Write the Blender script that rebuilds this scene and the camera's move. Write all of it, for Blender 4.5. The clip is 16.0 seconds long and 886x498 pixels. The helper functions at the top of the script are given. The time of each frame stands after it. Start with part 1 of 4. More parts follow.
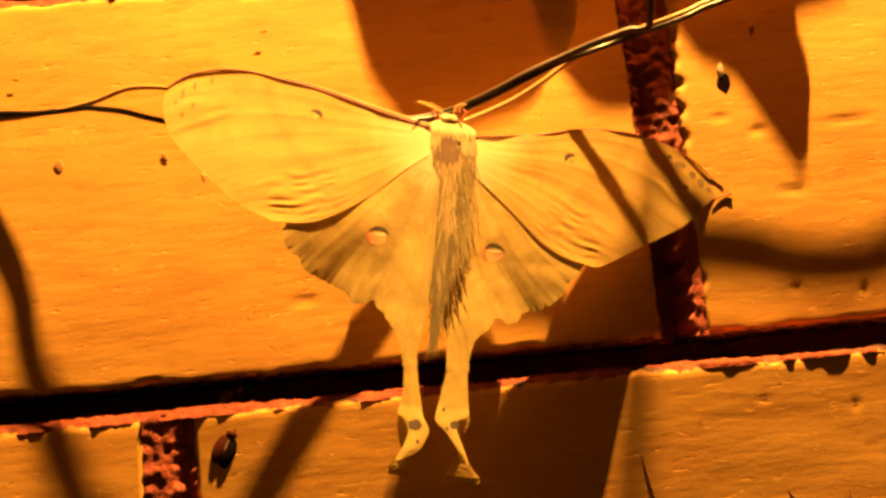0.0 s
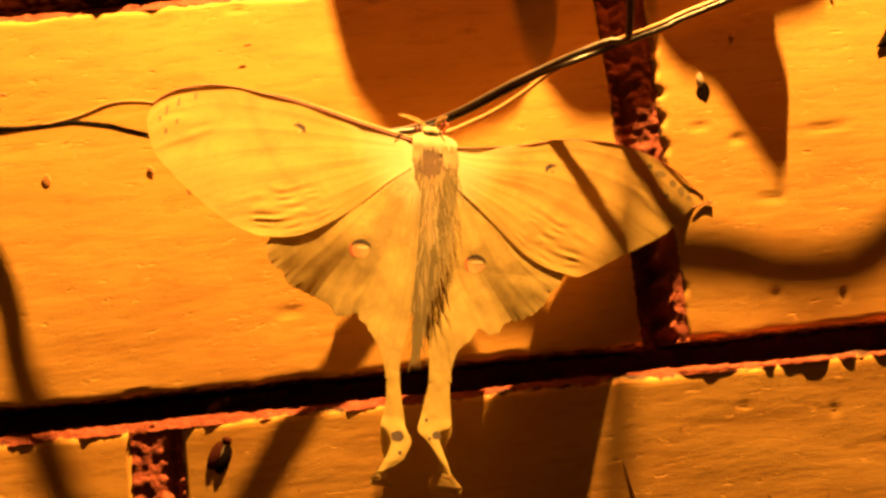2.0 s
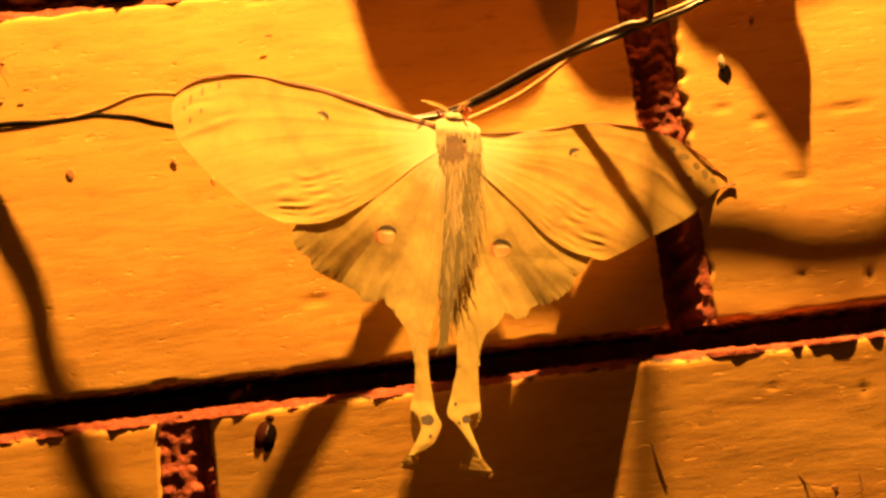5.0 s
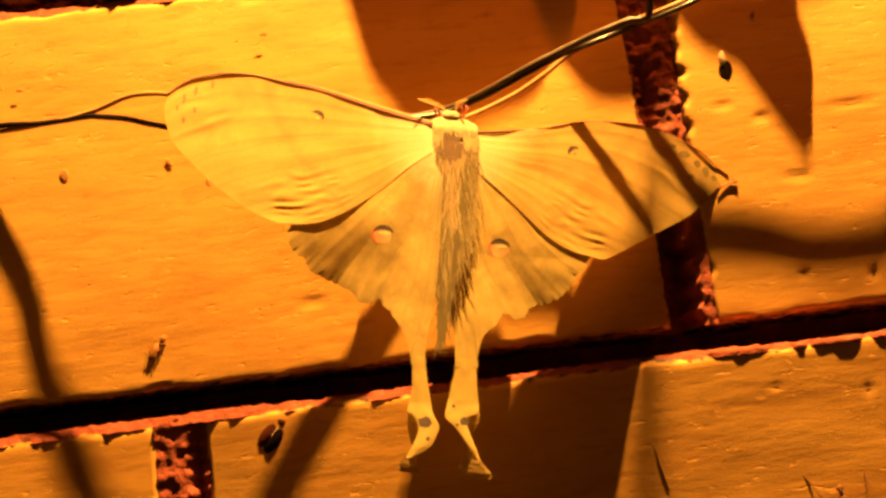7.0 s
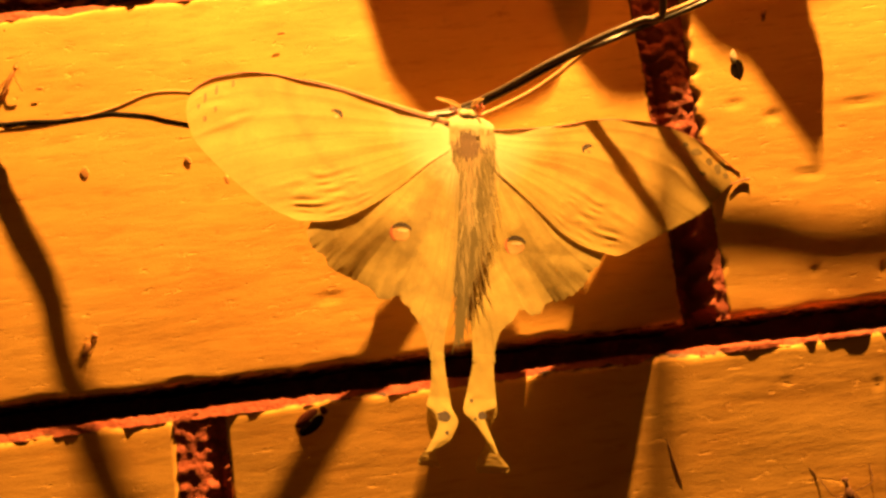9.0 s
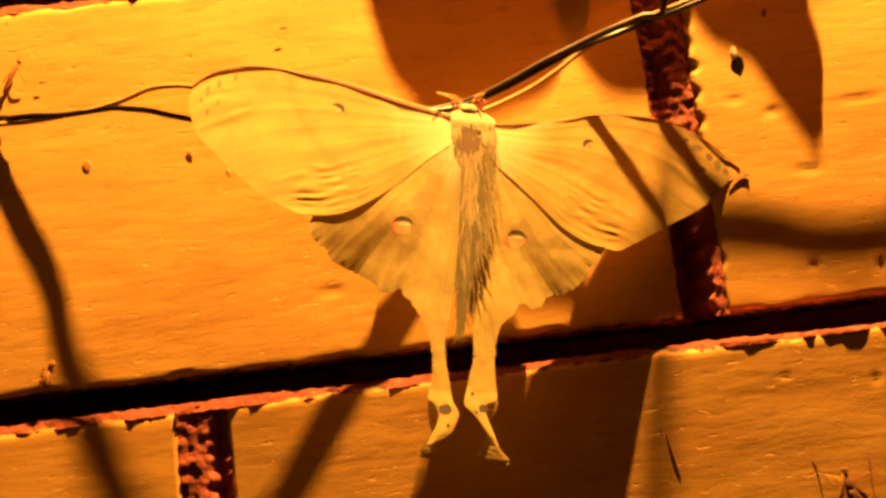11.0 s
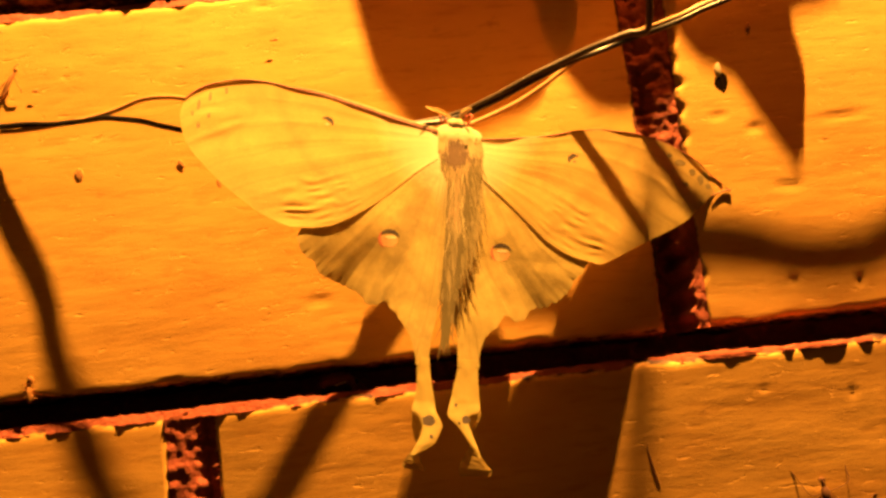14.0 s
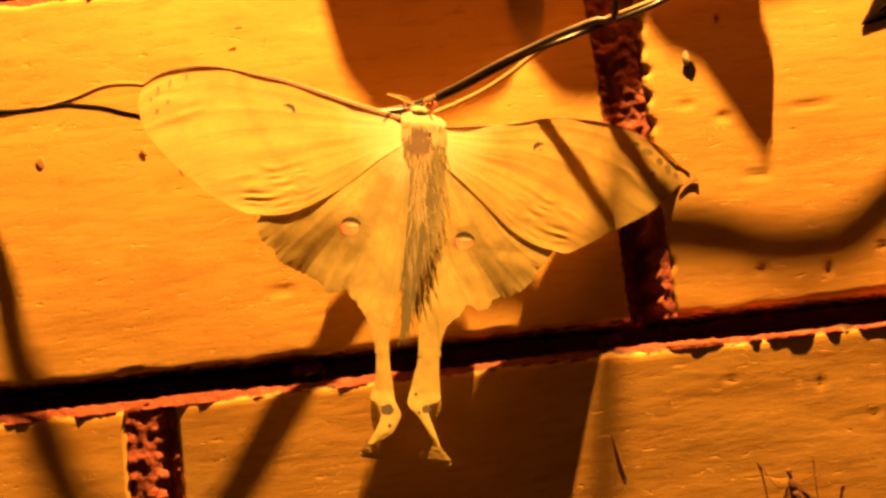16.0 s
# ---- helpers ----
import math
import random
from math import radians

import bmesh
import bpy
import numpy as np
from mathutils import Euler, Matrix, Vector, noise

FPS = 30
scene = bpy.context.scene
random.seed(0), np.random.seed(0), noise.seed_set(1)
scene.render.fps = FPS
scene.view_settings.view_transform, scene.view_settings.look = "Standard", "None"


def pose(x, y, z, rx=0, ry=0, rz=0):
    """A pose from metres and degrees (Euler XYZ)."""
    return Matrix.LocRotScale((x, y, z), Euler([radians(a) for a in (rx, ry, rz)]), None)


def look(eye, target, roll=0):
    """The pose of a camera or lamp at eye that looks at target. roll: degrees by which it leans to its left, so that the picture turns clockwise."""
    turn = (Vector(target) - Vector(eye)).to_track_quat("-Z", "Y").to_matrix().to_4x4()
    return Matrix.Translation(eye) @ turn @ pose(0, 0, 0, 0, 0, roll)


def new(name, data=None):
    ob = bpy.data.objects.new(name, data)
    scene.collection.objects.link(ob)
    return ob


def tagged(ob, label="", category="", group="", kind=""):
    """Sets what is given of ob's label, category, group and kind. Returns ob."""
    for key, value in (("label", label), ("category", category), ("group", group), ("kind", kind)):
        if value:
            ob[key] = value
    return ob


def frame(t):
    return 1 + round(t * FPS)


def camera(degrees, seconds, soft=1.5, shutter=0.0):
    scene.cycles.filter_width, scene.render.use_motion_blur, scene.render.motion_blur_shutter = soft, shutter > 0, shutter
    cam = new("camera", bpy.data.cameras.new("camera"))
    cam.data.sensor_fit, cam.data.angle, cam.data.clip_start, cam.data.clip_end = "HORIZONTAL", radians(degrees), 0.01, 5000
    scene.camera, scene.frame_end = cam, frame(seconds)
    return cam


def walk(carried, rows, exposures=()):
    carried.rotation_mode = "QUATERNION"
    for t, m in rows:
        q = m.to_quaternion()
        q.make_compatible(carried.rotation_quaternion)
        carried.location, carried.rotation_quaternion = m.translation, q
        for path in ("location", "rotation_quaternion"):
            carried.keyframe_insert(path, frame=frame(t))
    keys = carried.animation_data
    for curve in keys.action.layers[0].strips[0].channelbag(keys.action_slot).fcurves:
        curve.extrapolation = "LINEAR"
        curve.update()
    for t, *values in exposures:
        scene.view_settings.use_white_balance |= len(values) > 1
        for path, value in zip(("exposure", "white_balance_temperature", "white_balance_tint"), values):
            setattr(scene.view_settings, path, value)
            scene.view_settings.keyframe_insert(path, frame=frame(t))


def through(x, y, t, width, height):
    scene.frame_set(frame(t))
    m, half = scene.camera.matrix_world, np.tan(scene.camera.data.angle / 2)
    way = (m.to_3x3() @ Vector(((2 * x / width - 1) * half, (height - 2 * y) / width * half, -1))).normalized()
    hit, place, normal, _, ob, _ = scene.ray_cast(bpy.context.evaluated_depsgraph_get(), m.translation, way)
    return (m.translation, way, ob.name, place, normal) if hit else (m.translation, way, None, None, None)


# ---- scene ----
MM, EYE = 0.001, 1.6   # lengths below are in millimetres from a spot on the wall 1.6 m over the ground


def at(x, y, z):
    return Vector((x * MM, y * MM, EYE + z * MM))


cam = camera(42.0, 16.0, soft=2.9)
# seconds; the eye x, y, z; the spot on the wall it looks at x, z; roll
ROWS = [
    (0, -7.88, -232.28, -37.66, 0.16, 2.18, -5.50),
    (0.5, -6.76, -233.96, -34.70, 1.96, 4.04, -5.45),
    (1, -7.21, -234.43, -35.13, 0.61, 2.98, -5.70),
    (1.5, -4.51, -234.77, -36.26, 4.00, 1.98, -5.73),
    (2, -4.26, -235.92, -34.61, 3.75, 3.98, -5.98),
    (2.5, -8.00, -236.33, -34.43, -0.91, 5.76, -5.96),
    (3, -8.83, -235.48, -36.19, -1.48, 2.57, -6.04),
    (3.5, -9.00, -235.53, -36.08, -1.55, 3.84, -5.95),
    (4, -7.42, -235.80, -34.86, -0.00, 5.61, -6.11),
    (4.5, -7.69, -235.68, -37.55, -0.85, 2.14, -6.60),
    (7, -6.18, -232.16, -38.29, -1.16, 1.69, -7.16),
    (7.5, -7.76, -232.98, -37.72, -2.68, 3.30, -6.95),
    (8, -10.67, -235.54, -33.99, -6.00, 6.22, -6.87),
    (8.5, -10.14, -237.57, -33.84, -3.62, 7.06, -6.95),
    (9, -9.75, -235.68, -37.29, -4.47, 1.36, -7.14),
    (9.5, -5.62, -235.64, -37.00, 0.21, 1.53, -7.40),
    (10, -7.03, -236.40, -37.69, -1.64, 1.35, -7.37),
    (10.2, -8.54, -236.35, -38.14, -3.32, 0.76, -7.20),
    (12.3, -11.21, -238.23, -36.99, -4.81, 1.22, -6.72),
    (12.5, -10.28, -238.79, -36.50, -3.69, 2.05, -6.62),
    (13, -9.43, -240.24, -36.57, -2.41, 2.23, -6.65),
    (13.5, -9.07, -239.63, -38.70, -2.45, -1.59, -6.62),
    (14, -8.82, -240.95, -35.03, -1.70, 2.24, -6.42),
    (14.5, -9.42, -242.90, -34.22, -2.44, 3.89, -6.35),
    (15, -6.78, -243.79, -34.95, 2.52, 2.69, -6.08),
    (15.5, -2.81, -241.76, -37.61, 6.65, -0.01, -6.35),
    (16, -2.31, -238.29, -38.25, 5.39, -0.78, -6.40),
]
walk(cam, [(t, look(at(x, y, z), at(tx, 0, tz), roll)) for t, x, y, z, tx, tz, roll in ROWS])

# ---- light: one bare bulb above the wall, a dim warm night round it ----
LAMP = Vector((85, -63, 360))
world = bpy.data.worlds.new("night")
scene.world = world
world.use_nodes = True
world.node_tree.nodes["Background"].inputs[0].default_value = (1.0, 0.36, 0.07, 1)
world.node_tree.nodes["Background"].inputs[1].default_value = 0.056
# the glowing filament: a short level coil
bulb_light = bpy.data.lights.new("bulb_light", "AREA")
bulb_light.shape, bulb_light.size, bulb_light.size_y = "ELLIPSE", 0.0085, 0.0026
bulb_light.energy, bulb_light.color = 14.4, (1.0, 0.44, 0.085)
new("bulb_light", bulb_light).matrix_basis = look(at(*LAMP), at(0, -4, 5))
scene.view_settings.exposure = 0.0


# ---- materials ----
def nodes_of(name):
    m = bpy.data.materials.new(name)
    m.use_nodes = True
    nt = m.node_tree
    return m, nt, nt.nodes["Principled BSDF"]


def add(nt, kind, **values):
    n = nt.nodes.new(kind)
    for k, v in values.items():
        n.inputs[k.replace("_", " ")].default_value = v
    return n


def coords(nt, stretch=(1, 1, 1)):
    tex = nt.nodes.new("ShaderNodeTexCoord")
    mp = nt.nodes.new("ShaderNodeMapping")
    mp.inputs["Scale"].default_value = stretch
    nt.links.new(tex.outputs["Object"], mp.inputs["Vector"])
    return mp.outputs["Vector"]


def noise_at(nt, vec, scale, detail=4.0, rough=0.6):
    n = add(nt, "ShaderNodeTexNoise", Scale=scale, Detail=detail, Roughness=rough)
    nt.links.new(vec, n.inputs["Vector"])
    return n.outputs["Fac"]


def ramp(nt, fac, stops):
    n = nt.nodes.new("ShaderNodeValToRGB")
    els = n.color_ramp.elements
    while len(els) < len(stops):
        els.new(0.5)
    for e, (p, c) in zip(els, stops):
        e.position, e.color = p, (*c, 1)
    nt.links.new(fac, n.inputs["Fac"])
    return n.outputs["Color"]


def mix(nt, fac, a, b, blend="MIX"):
    n = nt.nodes.new("ShaderNodeMix")
    n.data_type, n.blend_type = "RGBA", blend
    for sock, v in ((n.inputs[0], fac), (n.inputs[6], a), (n.inputs[7], b)):
        if hasattr(v, "links"):
            nt.links.new(v, sock)
        else:
            sock.default_value = v if isinstance(v, (int, float)) else (*v, 1)
    return n.outputs[2]


def bump(nt, height, strength, distance, normal=None):
    n = add(nt, "ShaderNodeBump", Strength=strength, Distance=distance)
    nt.links.new(height, n.inputs["Height"])
    if normal is not None:
        nt.links.new(normal, n.inputs["Normal"])
    return n.outputs["Normal"]


def plain(name, c1, c2, scale=600.0, rough=0.6, relief=0.0001, stretch=(1, 1, 1), metal=0.0, strength=0.5, gloss=0.5):
    """Two colours mixed by grain at two scales, with a fine relief."""
    m, nt, p = nodes_of(name)
    v = coords(nt, stretch)
    big, fine = noise_at(nt, v, scale * 0.2), noise_at(nt, v, scale)
    col = mix(nt, ramp(nt, big, [(0.35, (0, 0, 0)), (0.65, (1, 1, 1))]), c1, c2)
    col = mix(nt, 0.35, col, ramp(nt, fine, [(0.3, tuple(0.6 * c for c in c1)), (0.7, c2)]))
    nt.links.new(col, p.inputs["Base Color"])
    p.inputs["Roughness"].default_value, p.inputs["Metallic"].default_value, p.inputs["Specular IOR Level"].default_value = rough, metal, gloss
    nt.links.new(bump(nt, fine, strength, relief), p.inputs["Normal"])
    return m


def painted_brick(worn_shaded=True):
    """Old ochre limewash on red brick: brush strokes along the course, pits, rubbed arrises and brick sides in a red
    darkened to paint in the joint's shade.
    """
    m, nt, p = nodes_of("ochre_paint")
    v = coords(nt)
    strokes = noise_at(nt, coords(nt, (0.30, 1, 1.5)), 430, 5, 0.6)
    broad = noise_at(nt, coords(nt, (0.5, 1, 1.2)), 60, 4, 0.55)
    grain = noise_at(nt, v, 2600, 3, 0.6)
    col = ramp(nt, broad, [(0.3, (0.64, 0.33, 0.07)), (0.52, (0.72, 0.40, 0.09)), (0.75, (0.78, 0.46, 0.11))])
    col = mix(nt, ramp(nt, strokes, [(0.34, (0.4, 0.4, 0.4)), (0.46, (0, 0, 0))]), col, (0.52, 0.25, 0.05))
    stain = noise_at(nt, v, 170, 5, 0.7)
    col = mix(nt, ramp(nt, stain, [(0.64, (0, 0, 0)), (0.74, (0.45, 0.45, 0.45))]), col, (0.34, 0.15, 0.04))
    if worn_shaded:
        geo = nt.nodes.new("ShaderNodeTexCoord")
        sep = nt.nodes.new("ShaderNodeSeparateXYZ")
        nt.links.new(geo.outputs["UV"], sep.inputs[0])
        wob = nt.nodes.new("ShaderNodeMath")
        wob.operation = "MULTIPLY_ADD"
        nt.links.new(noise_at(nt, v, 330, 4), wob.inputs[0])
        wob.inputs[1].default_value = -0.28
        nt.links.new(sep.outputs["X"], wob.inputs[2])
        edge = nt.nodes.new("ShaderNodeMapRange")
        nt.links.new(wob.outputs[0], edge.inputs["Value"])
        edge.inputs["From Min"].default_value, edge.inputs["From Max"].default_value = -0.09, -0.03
        # bare brick at the edges, nearly black to paint the shade of the joints
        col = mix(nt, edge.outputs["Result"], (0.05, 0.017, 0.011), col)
    nt.links.new(col, p.inputs["Base Color"])
    p.inputs["Roughness"].default_value = 0.62
    p.inputs["Specular IOR Level"].default_value = 0.25
    n1 = bump(nt, strokes, 0.32, 0.00021)
    pits = ramp(nt, noise_at(nt, coords(nt, (0.38, 1, 1.3)), 620, 4, 0.6), [(0.29, (0, 0, 0)), (0.37, (1, 1, 1))])
    n2 = bump(nt, pits, 0.42, 0.00026, n1)
    specks = ramp(nt, noise_at(nt, coords(nt, (0.5, 1, 1.4)), 1300, 3, 0.6), [(0.27, (0, 0, 0)), (0.36, (1, 1, 1))])
    n2 = bump(nt, specks, 0.25, 0.00014, n2)
    nt.links.new(bump(nt, grain, 0.35, 0.00006, n2), p.inputs["Normal"])
    return m


def wing_material(name, base, shade, vein, line=0.64, through=0.28, inner=None):
    """Thin scaly wing: pale, with veins, a faint cross line and a white root; light passes through it."""
    m, nt, p = nodes_of(name)
    v = coords(nt)
    broad, fine = noise_at(nt, v, 110, 4), noise_at(nt, v, 1800, 3)
    col = mix(nt, ramp(nt, broad, [(0.35, (0, 0, 0)), (0.7, (1, 1, 1))]), base, shade)
    col = mix(nt, ramp(nt, fine, [(0.45, (0, 0, 0)), (0.8, (0.25, 0.25, 0.25))]), col, vein)
    if line:
        tex = nt.nodes.new("ShaderNodeTexCoord")
        sep = nt.nodes.new("ShaderNodeSeparateXYZ")
        nt.links.new(tex.outputs["UV"], sep.inputs[0])

        def maths(op, a, b, c=None):
            n = nt.nodes.new("ShaderNodeMath")
            n.operation = op
            for sock, val in zip(n.inputs, (a, b, c)):
                if val is None:
                    continue
                if hasattr(val, "links"):
                    nt.links.new(val, sock)
                else:
                    sock.default_value = val
            return n.outputs[0]

        along = maths("MULTIPLY_ADD", broad, 0.10, sep.outputs["X"])
        patchy = noise_at(nt, v, 85, 6, 0.7)
        col = mix(nt, ramp(nt, patchy, [(0.50, (0, 0, 0)), (0.64, (0.4, 0.4, 0.4))]), col, vein)
        cross = ramp(nt, along, [(line - 0.01, (0, 0, 0)), (line + 0.035, (0.32, 0.32, 0.32)), (line + 0.07, (0, 0, 0))])
        col = mix(nt, cross, col, vein)
        rib = maths("ABSOLUTE", maths("SINE", maths("MULTIPLY_ADD", maths("MULTIPLY_ADD", broad, 0.08, sep.outputs["Y"]), 19.0, 0.2), 0), 0)
        col = mix(nt, ramp(nt, rib, [(0.0, (0.3, 0.3, 0.3)), (0.22, (0, 0, 0))]), col, vein)
        col = mix(nt, ramp(nt, along, [(0.04, (0.95, 0.95, 0.95)), (0.33, (0, 0, 0))]), col, (0.74, 0.70, 0.48))
    if inner:
        span = nt.nodes.new("ShaderNodeMapping")
        span.inputs["Scale"].default_value = (3.5, 34, 1)
        nt.links.new(tex.outputs["UV"], span.inputs["Vector"])
        streak = noise_at(nt, span.outputs["Vector"], 1.0, 5, 0.65)
        near = maths("MULTIPLY_ADD", sep.outputs["X"], -0.75, maths("MULTIPLY_ADD", sep.outputs["Y"], 1.1, maths("MULTIPLY_ADD", streak, 1.3, -1.0)))
        col = mix(nt, ramp(nt, near, [(0.2, (0, 0, 0)), (0.62, (0.75, 0.75, 0.75))]), col, inner)
        lobe = noise_at(nt, v, 70, 6, 0.7)
        col = mix(nt, ramp(nt, lobe, [(0.50, (0, 0, 0)), (0.60, (0.45, 0.45, 0.45))]), col, inner)
    nt.links.new(col, p.inputs["Base Color"])
    p.inputs["Roughness"].default_value = 0.75
    p.inputs["Specular IOR Level"].default_value = 0.15
    nt.links.new(bump(nt, fine, 0.3, 0.00006), p.inputs["Normal"])
    tr = nt.nodes.new("ShaderNodeBsdfTranslucent")
    nt.links.new(col, tr.inputs["Color"])
    both = nt.nodes.new("ShaderNodeMixShader")
    both.inputs[0].default_value = through
    nt.links.new(p.outputs[0], both.inputs[1])
    nt.links.new(tr.outputs[0], both.inputs[2])
    nt.links.new(both.outputs[0], nt.nodes["Material Output"].inputs["Surface"])
    return m


PAINT, PAINT_FAR = painted_brick(), painted_brick(False)
MORTAR = plain("red_mortar", (0.25, 0.050, 0.026), (0.36, 0.088, 0.045), 900, 0.9, 0.0006, strength=0.8)
CORE = plain("wall_core", (0.20, 0.07, 0.04), (0.28, 0.10, 0.06), 90, 0.9)
EARTH = plain("yard_concrete", (0.20, 0.18, 0.15), (0.30, 0.27, 0.23), 30, 0.9, 0.002)
FOREWING = wing_material("forewing_scales", (0.50, 0.366, 0.110), (0.43, 0.302, 0.088), (0.28, 0.20, 0.062))
HINDWING = wing_material("hindwing_scales", (0.48, 0.385, 0.130), (0.29, 0.225, 0.070), (0.22, 0.17, 0.055), line=0.74, inner=(0.20, 0.155, 0.06))
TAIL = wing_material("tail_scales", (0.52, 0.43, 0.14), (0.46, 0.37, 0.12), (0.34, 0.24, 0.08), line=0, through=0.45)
# darker, denser copy of the tail scales: paints shade into the curled parts
TAIL_SHADED = wing_material("tail_shaded_scales", (0.46, 0.35, 0.115), (0.40, 0.29, 0.095), (0.32, 0.21, 0.07), line=0, through=0.36)
COSTA = plain("maroon_costa", (0.24, 0.05, 0.03), (0.34, 0.10, 0.05), 900, 0.6)
FUR = plain("white_fur", (0.52, 0.44, 0.26), (0.44, 0.36, 0.20), 1500, 0.95, 0.0002, (1.2, 1, 0.4))
ABDOMEN = plain("grey_fur", (0.17, 0.135, 0.06), (0.25, 0.20, 0.09), 1100, 0.95, 0.0001, (1.3, 1, 0.14), strength=0.15)
HAIR = wing_material("cream_hair", (0.60, 0.53, 0.30), (0.54, 0.46, 0.24), (0.5, 0.42, 0.22), line=0, through=0.5)
HAIR_GREY = wing_material("grey_hair", (0.25, 0.21, 0.095), (0.20, 0.165, 0.078), (0.18, 0.145, 0.07), line=0, through=0.6)
HAIR_OLIVE = wing_material("olive_hair", (0.30, 0.245, 0.11), (0.27, 0.22, 0.098), (0.24, 0.195, 0.088), line=0, through=0.4)
HAIR_PINK = wing_material("buff_hair", (0.40, 0.295, 0.15), (0.34, 0.25, 0.125), (0.30, 0.21, 0.11), line=0, through=0.4)
THORAX_DARK = plain("brown_fur", (0.075, 0.045, 0.022), (0.12, 0.072, 0.038), 1500, 0.9)
ANTENNA = plain("buff_antenna", (0.55, 0.34, 0.10), (0.62, 0.42, 0.15), 1500, 0.8)
PINK = plain("pink_leg", (0.45, 0.08, 0.04), (0.55, 0.14, 0.07), 1500, 0.7)
SMUDGE = plain("olive_scales", (0.14, 0.10, 0.03), (0.20, 0.14, 0.042), 1500, 0.8)
SPOT_BLACK = plain("spot_black", (0.018, 0.010, 0.008), (0.035, 0.02, 0.015), 1500, 0.8)
SPOT_WHITE = plain("spot_white", (0.58, 0.49, 0.27), (0.62, 0.53, 0.30), 1500, 0.8)
SPOT_PINK = plain("spot_pink", (0.50, 0.24, 0.09), (0.52, 0.30, 0.11), 1500, 0.8)
SPOT_RED = plain("spot_red", (0.38, 0.09, 0.04), (0.46, 0.14, 0.06), 1500, 0.8)
CABLE = plain("black_pvc", (0.012, 0.011, 0.011), (0.022, 0.02, 0.02), 900, 0.32)
CABLE_TAN = plain("brown_pvc", (0.46, 0.24, 0.09), (0.54, 0.31, 0.12), 900, 0.38)
CABLE_BROWN = plain("dark_brown_pvc", (0.05, 0.034, 0.020), (0.08, 0.052, 0.03), 900, 0.4)
CHITIN_RED = plain("chestnut_chitin", (0.055, 0.014, 0.008), (0.10, 0.022, 0.011), 1500, 0.7, gloss=0.1)
CHITIN_DARK = plain("dark_chitin", (0.03, 0.018, 0.012), (0.06, 0.035, 0.02), 1500, 0.35)
MATT_DARK = plain("sooty_scales", (0.007, 0.004, 0.0025), (0.014, 0.008, 0.004), 1500, 0.95, gloss=0.02)
PALE = plain("pale_scales", (0.62, 0.52, 0.34), (0.72, 0.62, 0.42), 1500, 0.8)
STAIN = plain("brown_stain", (0.42, 0.19, 0.05), (0.52, 0.26, 0.07), 1500, 0.9)
SPECK = plain("brown_speck", (0.34, 0.14, 0.035), (0.44, 0.20, 0.05), 1500, 0.9)
GNAT = plain("brown_cuticle", (0.10, 0.04, 0.014), (0.16, 0.065, 0.022), 1500, 0.9)
LEAF_CASTER = plain("leaf_caster_green", (0.05, 0.09, 0.02), (0.08, 0.12, 0.03), 300, 0.6)
# part transparent, so the added leaves cast a paler shadow
_nt = LEAF_CASTER.node_tree
_thin = _nt.nodes.new("ShaderNodeBsdfTransparent")
_thin.inputs[0].default_value = (0.9, 0.62, 0.35, 1)
_both = _nt.nodes.new("ShaderNodeMixShader")
_both.inputs[0].default_value = 0.29
_nt.links.new(_nt.nodes["Principled BSDF"].outputs[0], _both.inputs[1])
_nt.links.new(_thin.outputs[0], _both.inputs[2])
_nt.links.new(_both.outputs[0], _nt.nodes["Material Output"].inputs["Surface"])
BRASS = plain("brass", (0.45, 0.30, 0.10), (0.55, 0.38, 0.14), 300, 0.35, metal=1.0)
BAKELITE = plain("bakelite", (0.03, 0.02, 0.015), (0.05, 0.03, 0.02), 300, 0.4)
GLASS, _nt, _p = nodes_of("clear_glass")
_p.inputs["Transmission Weight"].default_value, _p.inputs["Roughness"].default_value = 1.0, 0.0
HOT, _nt, _p = nodes_of("hot_filament")
_p.inputs["Emission Color"].default_value, _p.inputs["Emission Strength"].default_value = (1, 0.6, 0.2, 1), 60.0


from mathutils.bvhtree import BVHTree


# ---- mesh helpers (millimetres in, metres out) ----
def finish(name, verts, faces, material, smooth=True):
    me = bpy.data.meshes.new(name)
    me.from_pydata([(x * MM, y * MM, z * MM) for x, y, z in verts], [], faces)
    me.materials.append(material)
    if smooth:
        me.polygons.foreach_set("use_smooth", [True] * len(me.polygons))
    me.update()
    return me


def part(name, geo, material, parent, label=""):
    ob = new(name, finish(name, *geo, material))
    ob.parent = parent
    return tagged(ob, label)


def thing(name, place, label, category, group="", kind="", turn=(0, 0, 0)):
    ob = new(name)
    ob.empty_display_size = 0.01
    ob.matrix_basis = Matrix.Translation(at(*place)) @ pose(0, 0, 0, *turn)
    return tagged(ob, label, category, group, kind)


def join(*geos):
    verts, faces = [], []
    for v, f in geos:
        k = len(verts)
        verts += list(v)
        faces += [tuple(i + k for i in q) for q in f]
    return verts, faces


def grid(nu, nv, place, skip=None):
    verts = [place(i / (nu - 1), j / (nv - 1)) for i in range(nu) for j in range(nv)]
    faces = [(i * nv + j, (i + 1) * nv + j, (i + 1) * nv + j + 1, i * nv + j + 1) for i in range(nu - 1) for j in range(nv - 1)]
    return verts, faces


